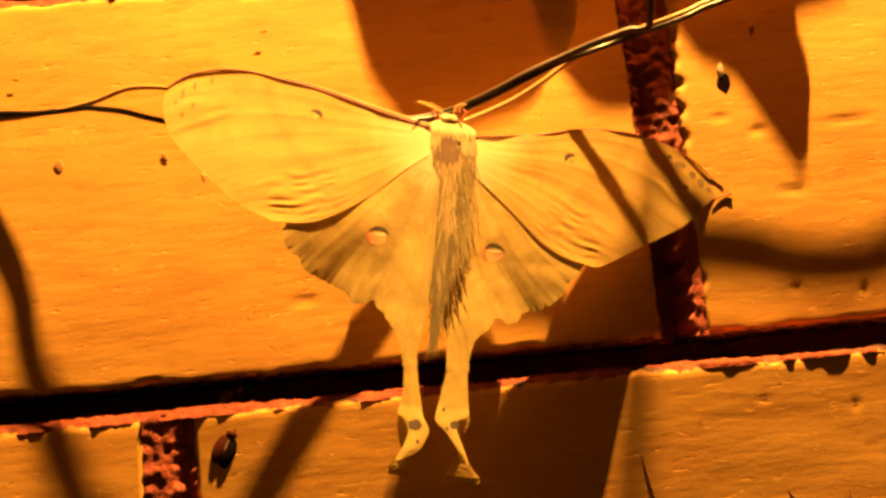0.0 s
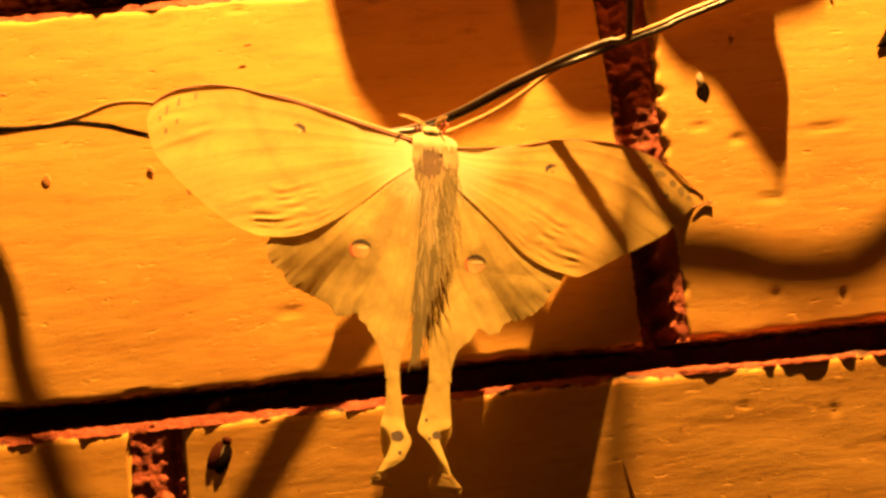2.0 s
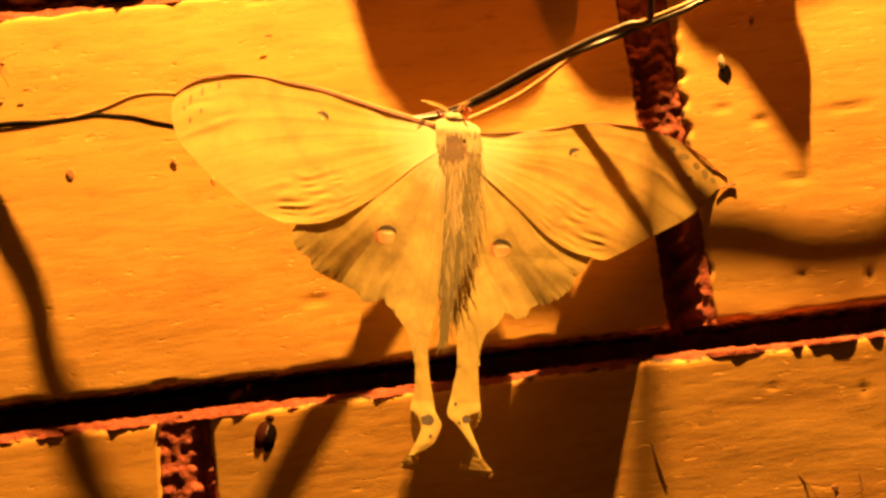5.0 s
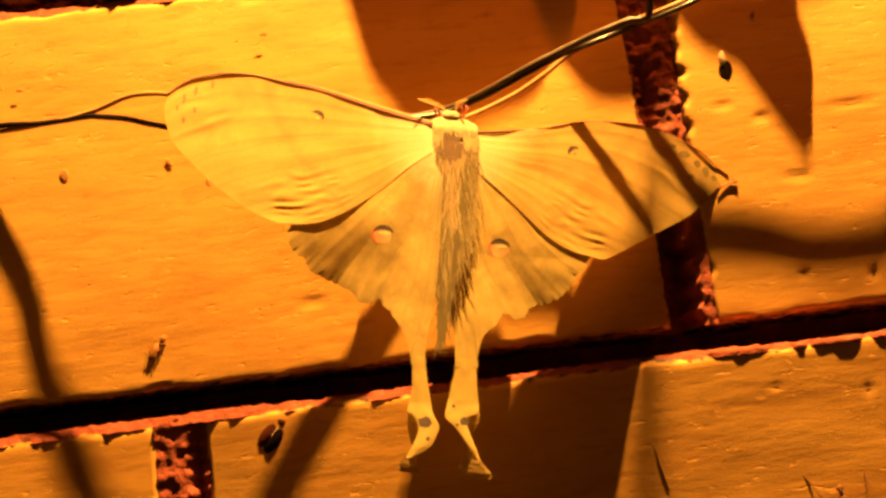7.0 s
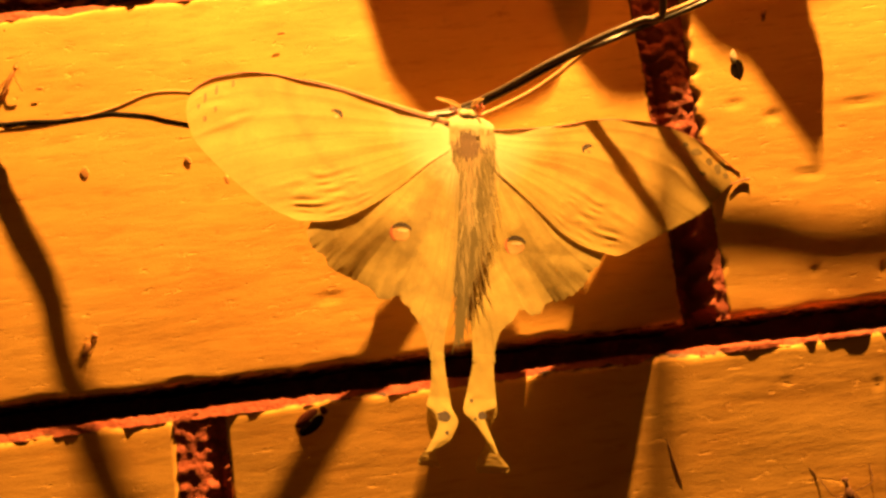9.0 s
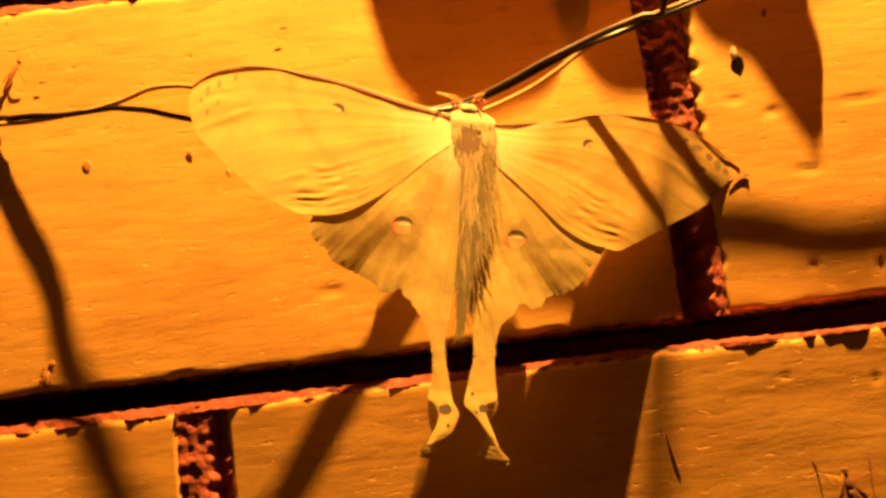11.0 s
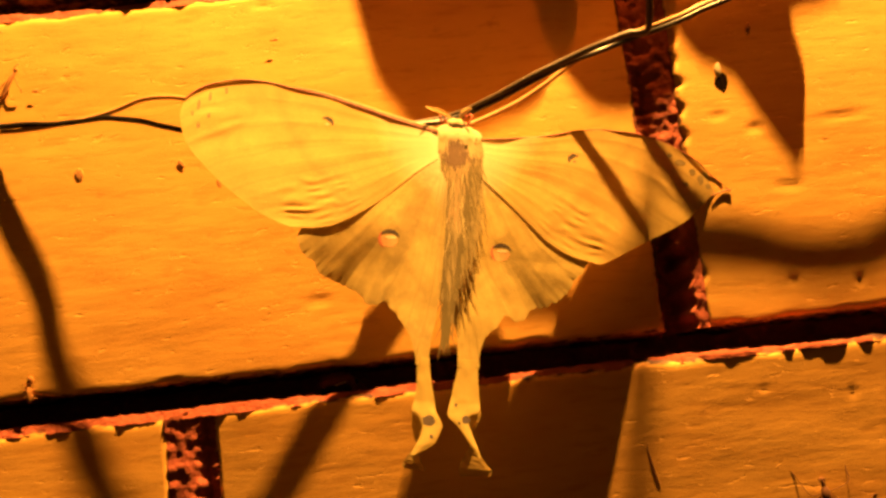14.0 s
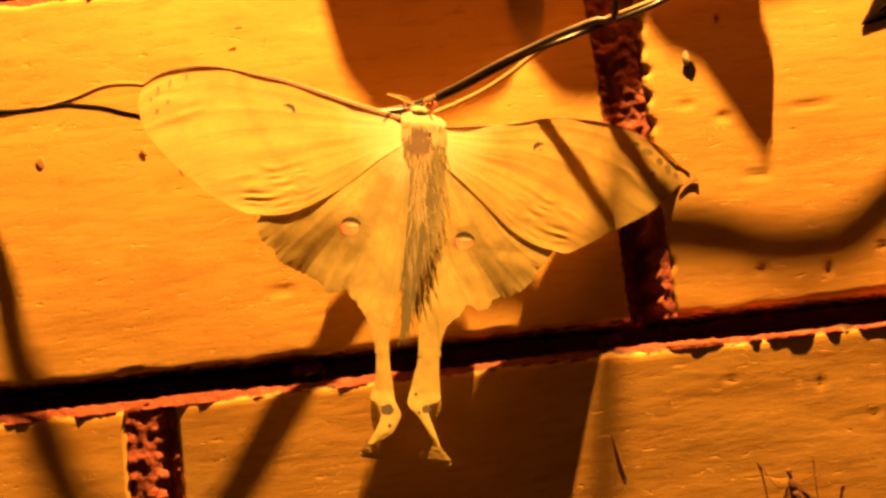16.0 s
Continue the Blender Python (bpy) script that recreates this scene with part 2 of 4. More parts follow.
def spline(pts, n):
    """n points at even arc steps on a smooth curve through pts."""
    p = [Vector(q) for q in pts]
    p = [2 * p[0] - p[1]] + p + [2 * p[-1] - p[-2]]
    out = []
    for k in range(1, len(p) - 2):
        a, b, c, d = p[k - 1 : k + 3]
        for s in range(16):
            t = s / 16
            out.append(0.5 * (2 * b + (c - a) * t + (2 * a - 5 * b + 4 * c - d) * t**2 + (3 * b - a - 3 * c + d) * t**3))
    out.append(p[-2])
    run = np.concatenate([[0], np.cumsum([(b - a).length for a, b in zip(out, out[1:])])])
    arr = np.array(out)
    s = np.linspace(0, run[-1], n)
    return [Vector(q) for q in np.stack([np.interp(s, run, arr[:, k]) for k in range(arr.shape[1])], 1)]


def tube(pts, radius, sides=8, n=None):
    """A tube along pts; radius: a number, or a function of 0..1."""
    c = spline(pts, n or max(8, 5 * len(pts)))
    verts, faces = [], []
    ref = Vector((0.31, 0.83, 0.46))
    for k, q in enumerate(c):
        d = (c[min(k + 1, len(c) - 1)] - c[max(k - 1, 0)]).normalized()
        a = d.cross(ref).normalized()
        b = d.cross(a)
        r = radius(k / (len(c) - 1)) if callable(radius) else radius
        verts += [q + r * (math.cos(w) * a + math.sin(w) * b) for w in (2 * math.pi * s / sides for s in range(sides))]
    for k in range(len(c) - 1):
        faces += [(k * sides + s, k * sides + (s + 1) % sides, (k + 1) * sides + (s + 1) % sides, (k + 1) * sides + s) for s in range(sides)]
    faces += [tuple(reversed(range(sides))), tuple(range((len(c) - 1) * sides, len(c) * sides))]
    return [tuple(v) for v in verts], faces


def ball(cx, cy, cz, rx, ry, rz, n=12, wob=0.0, turn=0.0):
    verts, faces = [], []
    ct, st = math.cos(radians(turn)), math.sin(radians(turn))
    for i in range(n + 1):
        th = math.pi * i / n
        for j in range(2 * n):
            ph = math.pi * j / n
            d = Vector((math.sin(th) * math.cos(ph), math.sin(th) * math.sin(ph), math.cos(th)))
            k = 1 + wob * noise.noise(d * 2.3 + Vector((cx, cy, cz)))
            x, y, z = d.x * rx * k, d.y * ry * k, d.z * rz * k
            verts.append((cx + ct * x - st * z, cy + y, cz + st * x + ct * z))
    m = 2 * n
    faces = [(i * m + j, i * m + (j + 1) % m, (i + 1) * m + (j + 1) % m, (i + 1) * m + j) for i in range(n) for j in range(m)]
    return verts, faces


# ---- the wall ----
wall = thing("wall_north", (0, 0, 0), "ochre-painted brick wall with recessed red mortar joints", "wall", kind="structure")
COURSE, PITCH, BED, PERP = 89.7, 212.0, 6.4, 8.4
X_ODD, X_EVEN = 51.6, -53.4     # left end of a brick: in the course at eye height, and in the next
Z_TOP = 63.6                    # top of the course at eye height
LUMPS = [(51.5, 3.0, 0.14), (57.0, 5.0, 0.24), (66.8, 1.5, 0.20), (72.0, 3.0, 0.18), (76.0, 3.6, 0.32), (83, 2.0, 0.16), (92, 4, 0.12)]
CHIPS = [(52.4, 44, 1.5, 2.6, 1.4), (52.0, 38, 1.3, 1.5, 1.2), (52.2, 33, 1.4, 1.2, 1.4), (52.0, 27, 1.6, 1.6, 1.4), (52.1, 21, 1.3, 1.2, 1.2), (51.6, -9, 1.2, 2.0, 1.4), (-61, -20.0, 2.4, 1.2, 1.2)]
DENTS = [(-29.3, -5.8, 4.2, 0.8, 0.35), (60.5, 24.8, 2.8, 0.9, 0.3), (68, 21.4, 2.6, 0.7, 0.4), (71.7, -12.0, 1.7, 0.9, 0.35), (85.6, -13.6, 0.8, 1.6, 0.6), (79, -37, 0.7, 1.2, 0.3), (89, -44.6, 1.6, 0.6, 0.3), (61, -34, 1.2, 0.5, 0.15), (-6, 59, 1.4, 0.8, 0.3), (-35, 61, 2.5, 0.7, 0.3), (98, -10, 1.2, 0.7, 0.5), (74, 8, 4, 0.8, 0.25), (88, 22, 6, 0.9, 0.3)]


def brick_front(x0, z0, w, h, step, tilt):
    """Front of a brick with rounded, weathered arrises, brush relief, dents and chips, and its sides."""
    nu, nv = int(w / step) + 1, int(h / step) + 1

    def place(u, v):
        x, z = x0 + u * w, z0 + v * h
        wob = noise.noise((x * 0.16, z * 0.16, x0)) * 0.55 + noise.noise((x * 0.6, z * 0.6, z0)) * 0.28
        d = min(1.7 * (x - x0), 1.7 * (x0 + w - x), z - z0 + 0.7, z0 + h - z)
        r = 1.5 + 0.6 * noise.noise((x * 0.08, z * 0.08, 3.1))
        y = 0.0
        if d < r:
            y = r - math.sqrt(max(0, r * r - (r - d) ** 2))
        # outline: pushed in or out near the edges
        k = max(0, 1 - d / 4)
        ex = (1 if x - x0 < 4 else -1 if x0 + w - x < 4 else 0) * k * wob * 0.9
        ez = (1 if z - z0 < 4 else -1 if z0 + h - z < 4 else 0) * k * (wob * 1.5 + 0.5 * noise.noise((x * 0.05, z0, 2.2)))
        y += 0.40 * noise.noise((x * 0.022, z * 0.03, x0 * 0.1)) + 0.06 * noise.noise((x * 0.07, z * 0.16, 7.7)) + 0.035 * noise.noise((x * 0.12, z * 0.9, 1.7))
        if z0 > -60:
            y += 0.9 * (2 * (z - z0) / h - 1) ** 2
        if z0 > 60:
            y += 2.0
        y += tilt[0] * ((z - z0) / h - (1.0 if z0 < -60 else 0.5)) + tilt[1] * (x - x0 - w / 2) / w
        if z0 < -60 and x0 > -60:
            y -= 2.2
        for cx, cz, rx, rz, deep in CHIPS:
            q = ((x - cx) / rx) ** 2 + ((z - cz) / rz) ** 2 + 0.8 * wob
            if q < 1:
                y += deep * min(1, 2.2 * (1 - q))
        for cx, cz, rx, rz, deep in DENTS:
            q = ((x - cx) / rx) ** 2 + ((z - cz) / rz) ** 2 + 0.7 * wob
            if q < 1:
                y += deep * (1 - q)
        return (x + ex, y, z + ez)

    verts, faces = grid(nu, nv, place)
    rim = [i * nv for i in range(nu)] + [(nu - 1) * nv + j for j in range(1, nv)] + [i * nv + nv - 1 for i in range(nu - 2, -1, -1)] + [j for j in range(nv - 2, 0, -1)]
    k = len(verts)
    verts += [(verts[i][0], 45.0, verts[i][2]) for i in rim]
    n = len(rim)
    faces += [(rim[i], k + i, k + (i + 1) % n, rim[(i + 1) % n]) for i in range(n)]
    return verts, faces


def add_brick(me):
    ob = new("brick", me)
    ob.parent = wall
    return ob


def lay_bricks():
    w, h = PITCH - PERP, COURSE - BED
    near = {(0, -1): (0.9, (2.0, 0.6)), (0, 0): (0.9, (-1.0, -0.6)), (-1, -1): (1.1, (-2.0, 0.0)), (-1, 0): (0.9, (-5.0, -5.0)), (1, -1): (1.3, (0.3, 0.2)), (1, 0): (1.5, (0, 0)), (1, -2): (1.3, (0, 0.0)), (-1, 1): (1.5, (0, 0))}
    far = {}
    for row in range(-18, 9):
        for col in range(-6, 5):
            x0 = (X_ODD if row % 2 == 0 else X_EVEN) + col * PITCH
            z0 = Z_TOP - h + row * COURSE
            if (row, col) in near:
                step, tilt = near[row, col]
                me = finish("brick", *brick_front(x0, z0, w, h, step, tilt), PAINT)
                # distance to the nearest arris, in centimetres, for the wear of the paint and the painted joint shade
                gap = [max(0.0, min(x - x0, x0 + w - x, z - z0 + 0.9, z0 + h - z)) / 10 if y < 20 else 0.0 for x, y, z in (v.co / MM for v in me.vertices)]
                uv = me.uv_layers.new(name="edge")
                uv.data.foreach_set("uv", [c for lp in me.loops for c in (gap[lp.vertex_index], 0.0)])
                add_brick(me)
            else:
                if not far:
                    r = 1.6
                    v = []
                    for y, i in ((0, r), (r, 0), (45, 0)):
                        v += [(i, y, i), (w - i, y, i), (w - i, y, h - i), (i, y, h - i)]
                    f = [(0, 1, 2, 3)] + [(a + b, a + 4 + b, a + 4 + (b + 1) % 4, a + (b + 1) % 4) for a in (0, 4) for b in range(4)]
                    far["mesh"] = finish("brick", v, f, PAINT_FAR, smooth=False)
                add_brick(far["mesh"]).location = (x0 * MM, random.uniform(-0.5, 0.5) * MM, z0 * MM)


def proud(x):
    """How far the brick below the joint stands out along its length."""
    return 0.0248 * max(0.0, x + 40)


def bed_mortar(z_hi, z_lo, x_a, x_b, seed, lumps):
    """Deeply raked bed joint: a hollow at the top, a ragged ledge with lumps on the brick below."""
    def place(u, v):
        x, z = x_a + u * (x_b - x_a), z_hi + 0.9 + v * (z_lo - z_hi - 2.5)
        n1, n2 = noise.noise((x * 0.05, seed, 0)), noise.noise((x * 0.35, z * 0.35, seed))
        n3 = noise.noise((x * 1.1, z * 0.8, seed))
        lip = 0.72 + 0.05 * n1 + 0.03 * n2 + (0.10 * max(0.0, min(1.0, (x - 50) / 25)) if z_hi < 0 else 0.0)
        if v < lip:
            y = 32.0 - 30.6 * (v / lip) ** 16 + 0.8 * n2
        else:
            y = 1.1 - 1.22 * (v - lip) / (1 - lip) + 0.35 * n2 + 0.25 * n1 + 0.15 * n3
            for lx, wide, deep in lumps:
                k = 1 - ((x - lx) / wide) ** 2 + 0.3 * n2
                if k > 0:
                    y = min(y, 0.3 - (0.3 + deep + 0.10 * n2 + 0.08 * n3) * min(1, k) * (2 - min(1, k)) * min(1, (v - lip) / 0.08))
            if v > 0.97:
                y = max(y, 1.2)
            if z_hi < 0:
                y -= proud(x)
        return (x, y + (1.9 if z_hi > 50 else 0.0), z + 0.35 * n3 * v)
    return grid(int((x_b - x_a) / 0.55), 40, place)


def perp_mortar(x_a, x_b, z_a, z_b, seed, deep, hollow):
    """Crumbling upright joint, hollowed along one side."""
    def place(u, v):
        x, z = x_a - 0.9 + u * (x_b - x_a + 1.8), z_a - 0.5 + v * (z_b - z_a + 1.0)
        n = noise.noise((x * 0.2, z * 0.13, seed)) * 0.4 + noise.noise((x * 0.55, z * 0.5, seed)) * 0.55 + noise.noise((x * 1.5, z * 1.4, seed)) * 0.22
        side = max(0.0, 1 - abs(u - hollow) / 0.24 + 0.7 * noise.noise((z * 0.12, seed, 1.0)) + 0.6 * noise.noise((z * 0.6, u * 2, seed)))
        void = 14.0 * max(0.0, min(1.0, (9.0 - z) / 6)) if x > 0 else 0.0
        return (x, deep + n + 2.2 * side + void * (1 - max(0.0, min(1.0, (u - 0.5 + 0.3 * noise.noise((z * 0.3, 4.0, seed))) / 0.2))) - (0.25 * max(0.0, 1 - u / 0.18) if x < 0 else 0.0), z)
    return grid(26, int((z_b - z_a) / 0.42), place)


def build_wall():
    w, h = PITCH - PERP, COURSE - BED
    for row in (-1, 0, 1):
        z_hi = Z_TOP - h + row * COURSE
        part("mortar", bed_mortar(z_hi, z_hi - BED, -190, 190, 5.3 + row, LUMPS if row == 0 else []), MORTAR, wall, "ragged red mortar")
    part("mortar", perp_mortar(X_ODD - PERP, X_ODD, Z_TOP - h, Z_TOP, 2.2, 0.9, 0.25), MORTAR, wall, "ragged red mortar")
    for row in (-1, 1):
        z0 = Z_TOP - h + row * COURSE
        part("mortar", perp_mortar(X_EVEN - PERP, X_EVEN, z0, z0 + h, 9.1 + row, 0.45, 0.80), MORTAR, wall, "ragged red mortar")
    box = [(x, y, z) for y in (36, 230) for x, z in ((-1215, -1600), (1110, -1600), (1110, 790), (-1215, 790))]
    part("core", (box, [(3, 2, 1, 0), (4, 5, 6, 7), (0, 1, 5, 4), (1, 2, 6, 5), (2, 3, 7, 6), (3, 0, 4, 7)]), CORE, wall, "red brick and mortar backing")


build_wall()
ground = tagged(new("ground", finish("ground", [(-40000, -40000, 0), (40000, -40000, 0), (40000, 40000, 0), (-40000, 40000, 0)], [(0, 1, 2, 3)], EARTH)), "grey concrete yard in the dark", "ground", kind="structure")


# ---- the moth ----
def seen_flat(x, y, z):
    """Keeps a wing's outline when the wing is bent out of its plane."""
    return (x + 0.147 * y + (x + 0.5) * y / 245, y, z + 0.478 * y + (z + 25) * y / 245)


def wing(costa, margin, trailing, nu, nv, lift, ripple, jag=0.0):
    """A wing between its leading edge, outer margin and trailing edge, with fine folds along the veins."""
    c, t = spline(costa, nu), spline(trailing, nu)
    m = spline(margin, nv)

    def place(a, b):
        i, j = round(a * (nu - 1)), round(b * (nv - 1))
        p = (1 - b) * c[i] + b * t[i]
        end = (1 - b) * c[-1] + b * t[-1]
        q = p + a**1.5 * (m[j] - end)
        if jag:
            q = q + Vector((noise.noise((b * 30, 1.0, 0)), noise.noise((b * 30, 5.0, 0)) + 0.7 * noise.noise((b * 70, 9.0, 0)))) * jag * a**30 * max(0.0, min(1.0, (0.85 - b) * 6))
        vein = abs(math.sin(math.pi * (7 * b + 0.2))) ** 0.5
        y = 0.05 * (vein - 0.6) * min(1, 3 * a) + 0.25 * noise.noise((q[0] * 0.12, q[1] * 0.12, 4.0)) + 0.05 * noise.noise((a * 3, b * 14, 6.0)) * min(1, 3 * a)
        return seen_flat(q[0], y + lift(q[0], q[1]) + ripple(a, b), q[1])
    return grid(nu, nv, place)


def crescent(cx, cz, r, wide, a0, a1, n=14):
    v = []
    for k in range(n + 1):
        a = radians(a0 + (a1 - a0) * k / n)
        w = wide * math.sin(math.pi * (0.08 + 0.84 * k / n))
        v += [(cx + (r - w * s) * math.cos(a), cz + (r - w * s) * math.sin(a)) for s in (0, 0.5, 1)]
    return v, [q for k in range(n) for q in ((3 * k, 3 * k + 1, 3 * k + 4, 3 * k + 3), (3 * k + 1, 3 * k + 2, 3 * k + 5, 3 * k + 4))]


def disc(cx, cz, rx, rz, seed=0.0, n=22):
    """A flat patch of scales with an uneven rim."""
    v = [(cx, cz)]
    for ring in (0.5, 1.0):
        for k in range(n):
            a = 2 * math.pi * k / n
            q = ring * (1 + 0.22 * noise.noise((math.cos(a) * 1.5, math.sin(a) * 1.5, seed)))
            v.append((cx + rx * q * math.cos(a), cz + rz * q * math.sin(a)))
    f = [(0, 1 + k, 1 + (k + 1) % n) for k in range(n)]
    return v, f + [(1 + k, 1 + n + k, 1 + n + (k + 1) % n, 1 + (k + 1) % n) for k in range(n)]


def tail(left, right, bend, n=76, m=15):
    """A hindwing tail between its two edges, bent and twisted out of the wing's plane."""
    a, b = spline(left, n), spline(right, n)

    def place(u, v):
        i = round(u * (n - 1))
        q = a[i].lerp(b[i], v)
        return seen_flat(q[0], bend(q[0], q[1], v) + 0.10 * noise.noise((u * 9, v * 3, left[0][0])), q[1])
    return grid(n, m, place)


def tufts(spots, length, width, seed, droop, lift=0.55):
    rnd = random.Random(seed)
    v, f = [], []
    for p, nrm in spots:
        p, nrm = Vector(p), Vector(nrm)
        d = (nrm * lift + Vector(droop) + Vector((rnd.uniform(-0.4, 0.4), rnd.uniform(-0.07, 0.03), rnd.uniform(-0.4, 0.4)))).normalized()
        side = d.cross(Vector((rnd.uniform(-1, 1), rnd.uniform(-1, 1), rnd.uniform(-1, 1)))).normalized() * width
        tip = p + d * length * rnd.uniform(0.5, 1.3)
        k = len(v)
        v += [tuple(p - side), tuple(p + side), tuple(p + d.cross(side) ), tuple(tip)]
        f += [(k, k + 1, k + 3), (k + 1, k + 2, k + 3), (k + 2, k, k + 3)]
    return v, f


def strands(spots, surface, length, width, seed, fan):
    """Soft hair combed down over a body, lying close on its surface."""
    rnd = random.Random(seed)
    v, f = [], []
    for x, z in spots:
        lean, long, gap = fan(x) + rnd.gauss(0, 0.10), length * rnd.uniform(0.6, 1.3), rnd.uniform(0.004, 0.02)
        curl = rnd.gauss(0, 0.06)
        k = len(v)
        for i in range(5):
            t = i / 4
            w = width * (1 - t) ** 0.7 * (0.6 + 0.8 * t)
            px, pz = x + long * (lean * t + curl * t * t), z - long * t
            for e in (-1, 1):
                v.append((px + e * w, surface(px, pz) - gap - 0.012 * t * (1 - t), pz))
        f += [(k + 2 * i, k + 2 * i + 1, k + 2 * i + 3, k + 2 * i + 2) for i in range(4)]
    return v, f


def build_moth():
    moth = thing("moon_moth", (2.08, -11.0, 23.79), "pale yellow-green moon moth with spread wings and long tails", "moth", turn=(-15.11, 9.82, 7.57))
    root = lambda x: -2.1 * max(0.0, 1 - max(0.0, abs(x - 2) - 6) / 12)
    raise_l = lambda x, z: 0.06 * min(0, x) - 0.0012 * min(0, x) ** 2 - 0.5 + min(-0.6, root(x))

    def lower_r(x, z):
        """The wing towards the wall slopes back until its tip nearly lies on the bricks."""
        top = -12.4 + x * (0.1567 + x * (0.00555 + x * (-0.0001006 + x * 2.78e-7)))
        top += 0.8 * math.exp(-(((x - 9) / 6.0) ** 2)) - 0.3 * math.exp(-(((x - 19) / 6.0) ** 2))
        low = -16.4 + x * (0.1113 + x * (-0.00117 + x * (0.0001784 - x * 2.15e-6))) + 1.7 * max(0.0, min(1.0, (x - 14) / 20))
        out = top + (low - top) * (4 - z) / 26 + 0.06 * max(0.0, x - 46) + 0.05 * max(0.0, x - 50)
        out = min(out, -0.5)
        return (out + 11.0 - 0.133 * x - 0.282 * z) / 0.95 + 0.1 * root(x)

    def lower_hind(x, z):
        """The hindwing on that side hangs more freely, always behind the forewing."""
        y = 0.085 * min(36, max(0, x - 4)) - 0.5 + root(x)
        low = lower_r(x, max(z, -27.0)) + 0.05
        return 0.5 * (y + low + math.sqrt((y - low) ** 2 + 0.06))

    under = lambda x: 0.07 + 0.007 * abs(x)

    def crumple(a, b):
        k = max(0, 1 - ((a - 0.74) / 0.22) ** 2) * max(0, 1 - ((b - 0.82) / 0.19) ** 2)
        tip = max(0, 1 - ((a - 0.88) / 0.12) ** 2) * max(0, 1 - ((b - 0.18) / 0.22) ** 2)
        n = noise.noise((7 * a, 12 * b, 1.0))
        m = noise.noise((15 * a, 9 * b, 3.0))
        soft = noise.noise((3.5 * a, 5 * b, 8.0))
        return 0.24 * k * max(0.0, 0.35 + 1.3 * m) * math.sin(95 * b + 16 * a + 4 * n) + 0.12 * tip * (0.5 + n) * math.sin(60 * b + 4 * n) + 0.35 * a * soft - 0.15 * max(0, b - 0.9) * a

    def flap(a, b):
        """The outer hindwing drops back in crumpled folds."""
        k = max(0, a - 0.45 - 0.2 * b) * max(0, 1 - (b / 0.78) ** 2) * (0.03 + 0.97 * max(0.0, min(1.0, (b - 0.05) / 0.34)) ** 1.5)
        calm = max(0, 1 - b / 0.8)
        crease = max(0.0, noise.noise((2.5 * a, 11 * b, 2.0))) ** 1.5
        return 0.12 * max(0, 0.16 - b) / 0.16 + 13.5 * k ** 1.15 - 1.6 * k * crease * min(1, 4 * calm) + 0.3 * max(0, a - 0.6) * calm * (0.6 * math.sin(19 * b + 3 * a) + 1.5 * noise.noise((8 * a, 12 * b, 2.0)))

    def build_wing(name, shape, nu, nv, lift, ripple, material, label, jag=0.0):
        ob = part(name, wing(*shape, nu, nv, lift, ripple, jag), material, moth, label)
        uv = ob.data.uv_layers.new(name="wing")
        uv.data.foreach_set("uv", [c for lp in ob.data.loops for c in (lp.vertex_index // nv / (nu - 1), lp.vertex_index % nv / (nv - 1))])
        return ob

    def rim_tube(line, lift, r, fore=0.12):
        return tube([seen_flat(x, lift(x, z) - fore, z - 0.05) for x, z in line], lambda t: r * (1.1 - 0.55 * t), 7, 60)

    lead_l = [(-2.6, 0.5), (-9.7, 2.3), (-15.4, 3.8), (-21.1, 5.4), (-26.8, 6.8), (-32.4, 7.7), (-38.0, 8.3), (-43.5, 8.1), (-48.8, 6.4), (-51.7, 4.4), (-53.6, 2.1)]
    lead_r = [(4.6, -0.5), (12.2, 0.6), (20.2, 2.1), (26.0, 3.9), (30.4, 4.7), (34.4, 5.0), (40.3, 4.8), (47.4, 2.7), (52.7, -0.3), (55.7, -3.4), (58.0, -5.2), (59.6, -6.6)]
    forewing = build_wing("forewing", (lead_l,
        [(-53.6, 2.1), (-53.9, -1.8), (-52.7, -6.1), (-51.1, -9.0), (-47.4, -12.9), (-42.7, -17.1), (-37.0, -21.2), (-32.1, -23.4), (-29.5, -23.9)],
        [(-2.5, -5.8), (-6.9, -9.5), (-12.1, -14.9), (-17.2, -19.2), (-21.8, -22.2), (-25.3, -23.4), (-29.5, -23.9)]), 90, 110, raise_l, crumple, FOREWING, "pale yellow-green forewing")
    part("costa", rim_tube([(x, z - 0.25 * (x > -35)) for x, z in lead_l], raise_l, 0.27), COSTA, forewing, "maroon leading edge")
    part("costa_rim", tube([seen_flat(x, raise_l(x, z) + 0.02, z + 0.22) for x, z in lead_l[:6]], lambda t: 0.42 * (1 - t) ** 0.5 + 0.04, 7, 50), FUR, forewing, "pale cream fringe above the maroon line")
    forewing_r = build_wing("forewing", (lead_r,
        [(59.6, -6.6), (58.0, -7.1), (55.4, -8.4), (52.5, -11.7), (48.8, -15.3), (44.0, -18.4), (38.0, -22.1), (34.6, -24.3), (31.1, -26.2), (28.8, -25.9)],
        [(5.0, -6.3), (6.5, -9.1), (11.1, -13.5), (16.7, -19.1), (20.0, -22.3), (24.5, -24.9), (28.8, -25.9)]), 90, 110, lower_r, lambda a, b: 0.7 * crumple(a, b) * min(1.0, max(0.0, 1.05 - a + max(0.0, b - 0.5)) * 4), FOREWING, "pale yellow-green forewing")
    part("costa", rim_tube(lead_r[:-1], lower_r, 0.17, -0.02), COSTA, forewing_r, "maroon leading edge")
    part("apex", rim_tube([(59.8, -6.4), (58.0, -7.0), (55.4, -8.3)], lower_r, 0.17), COSTA, forewing_r, "dark hooked wing tip")

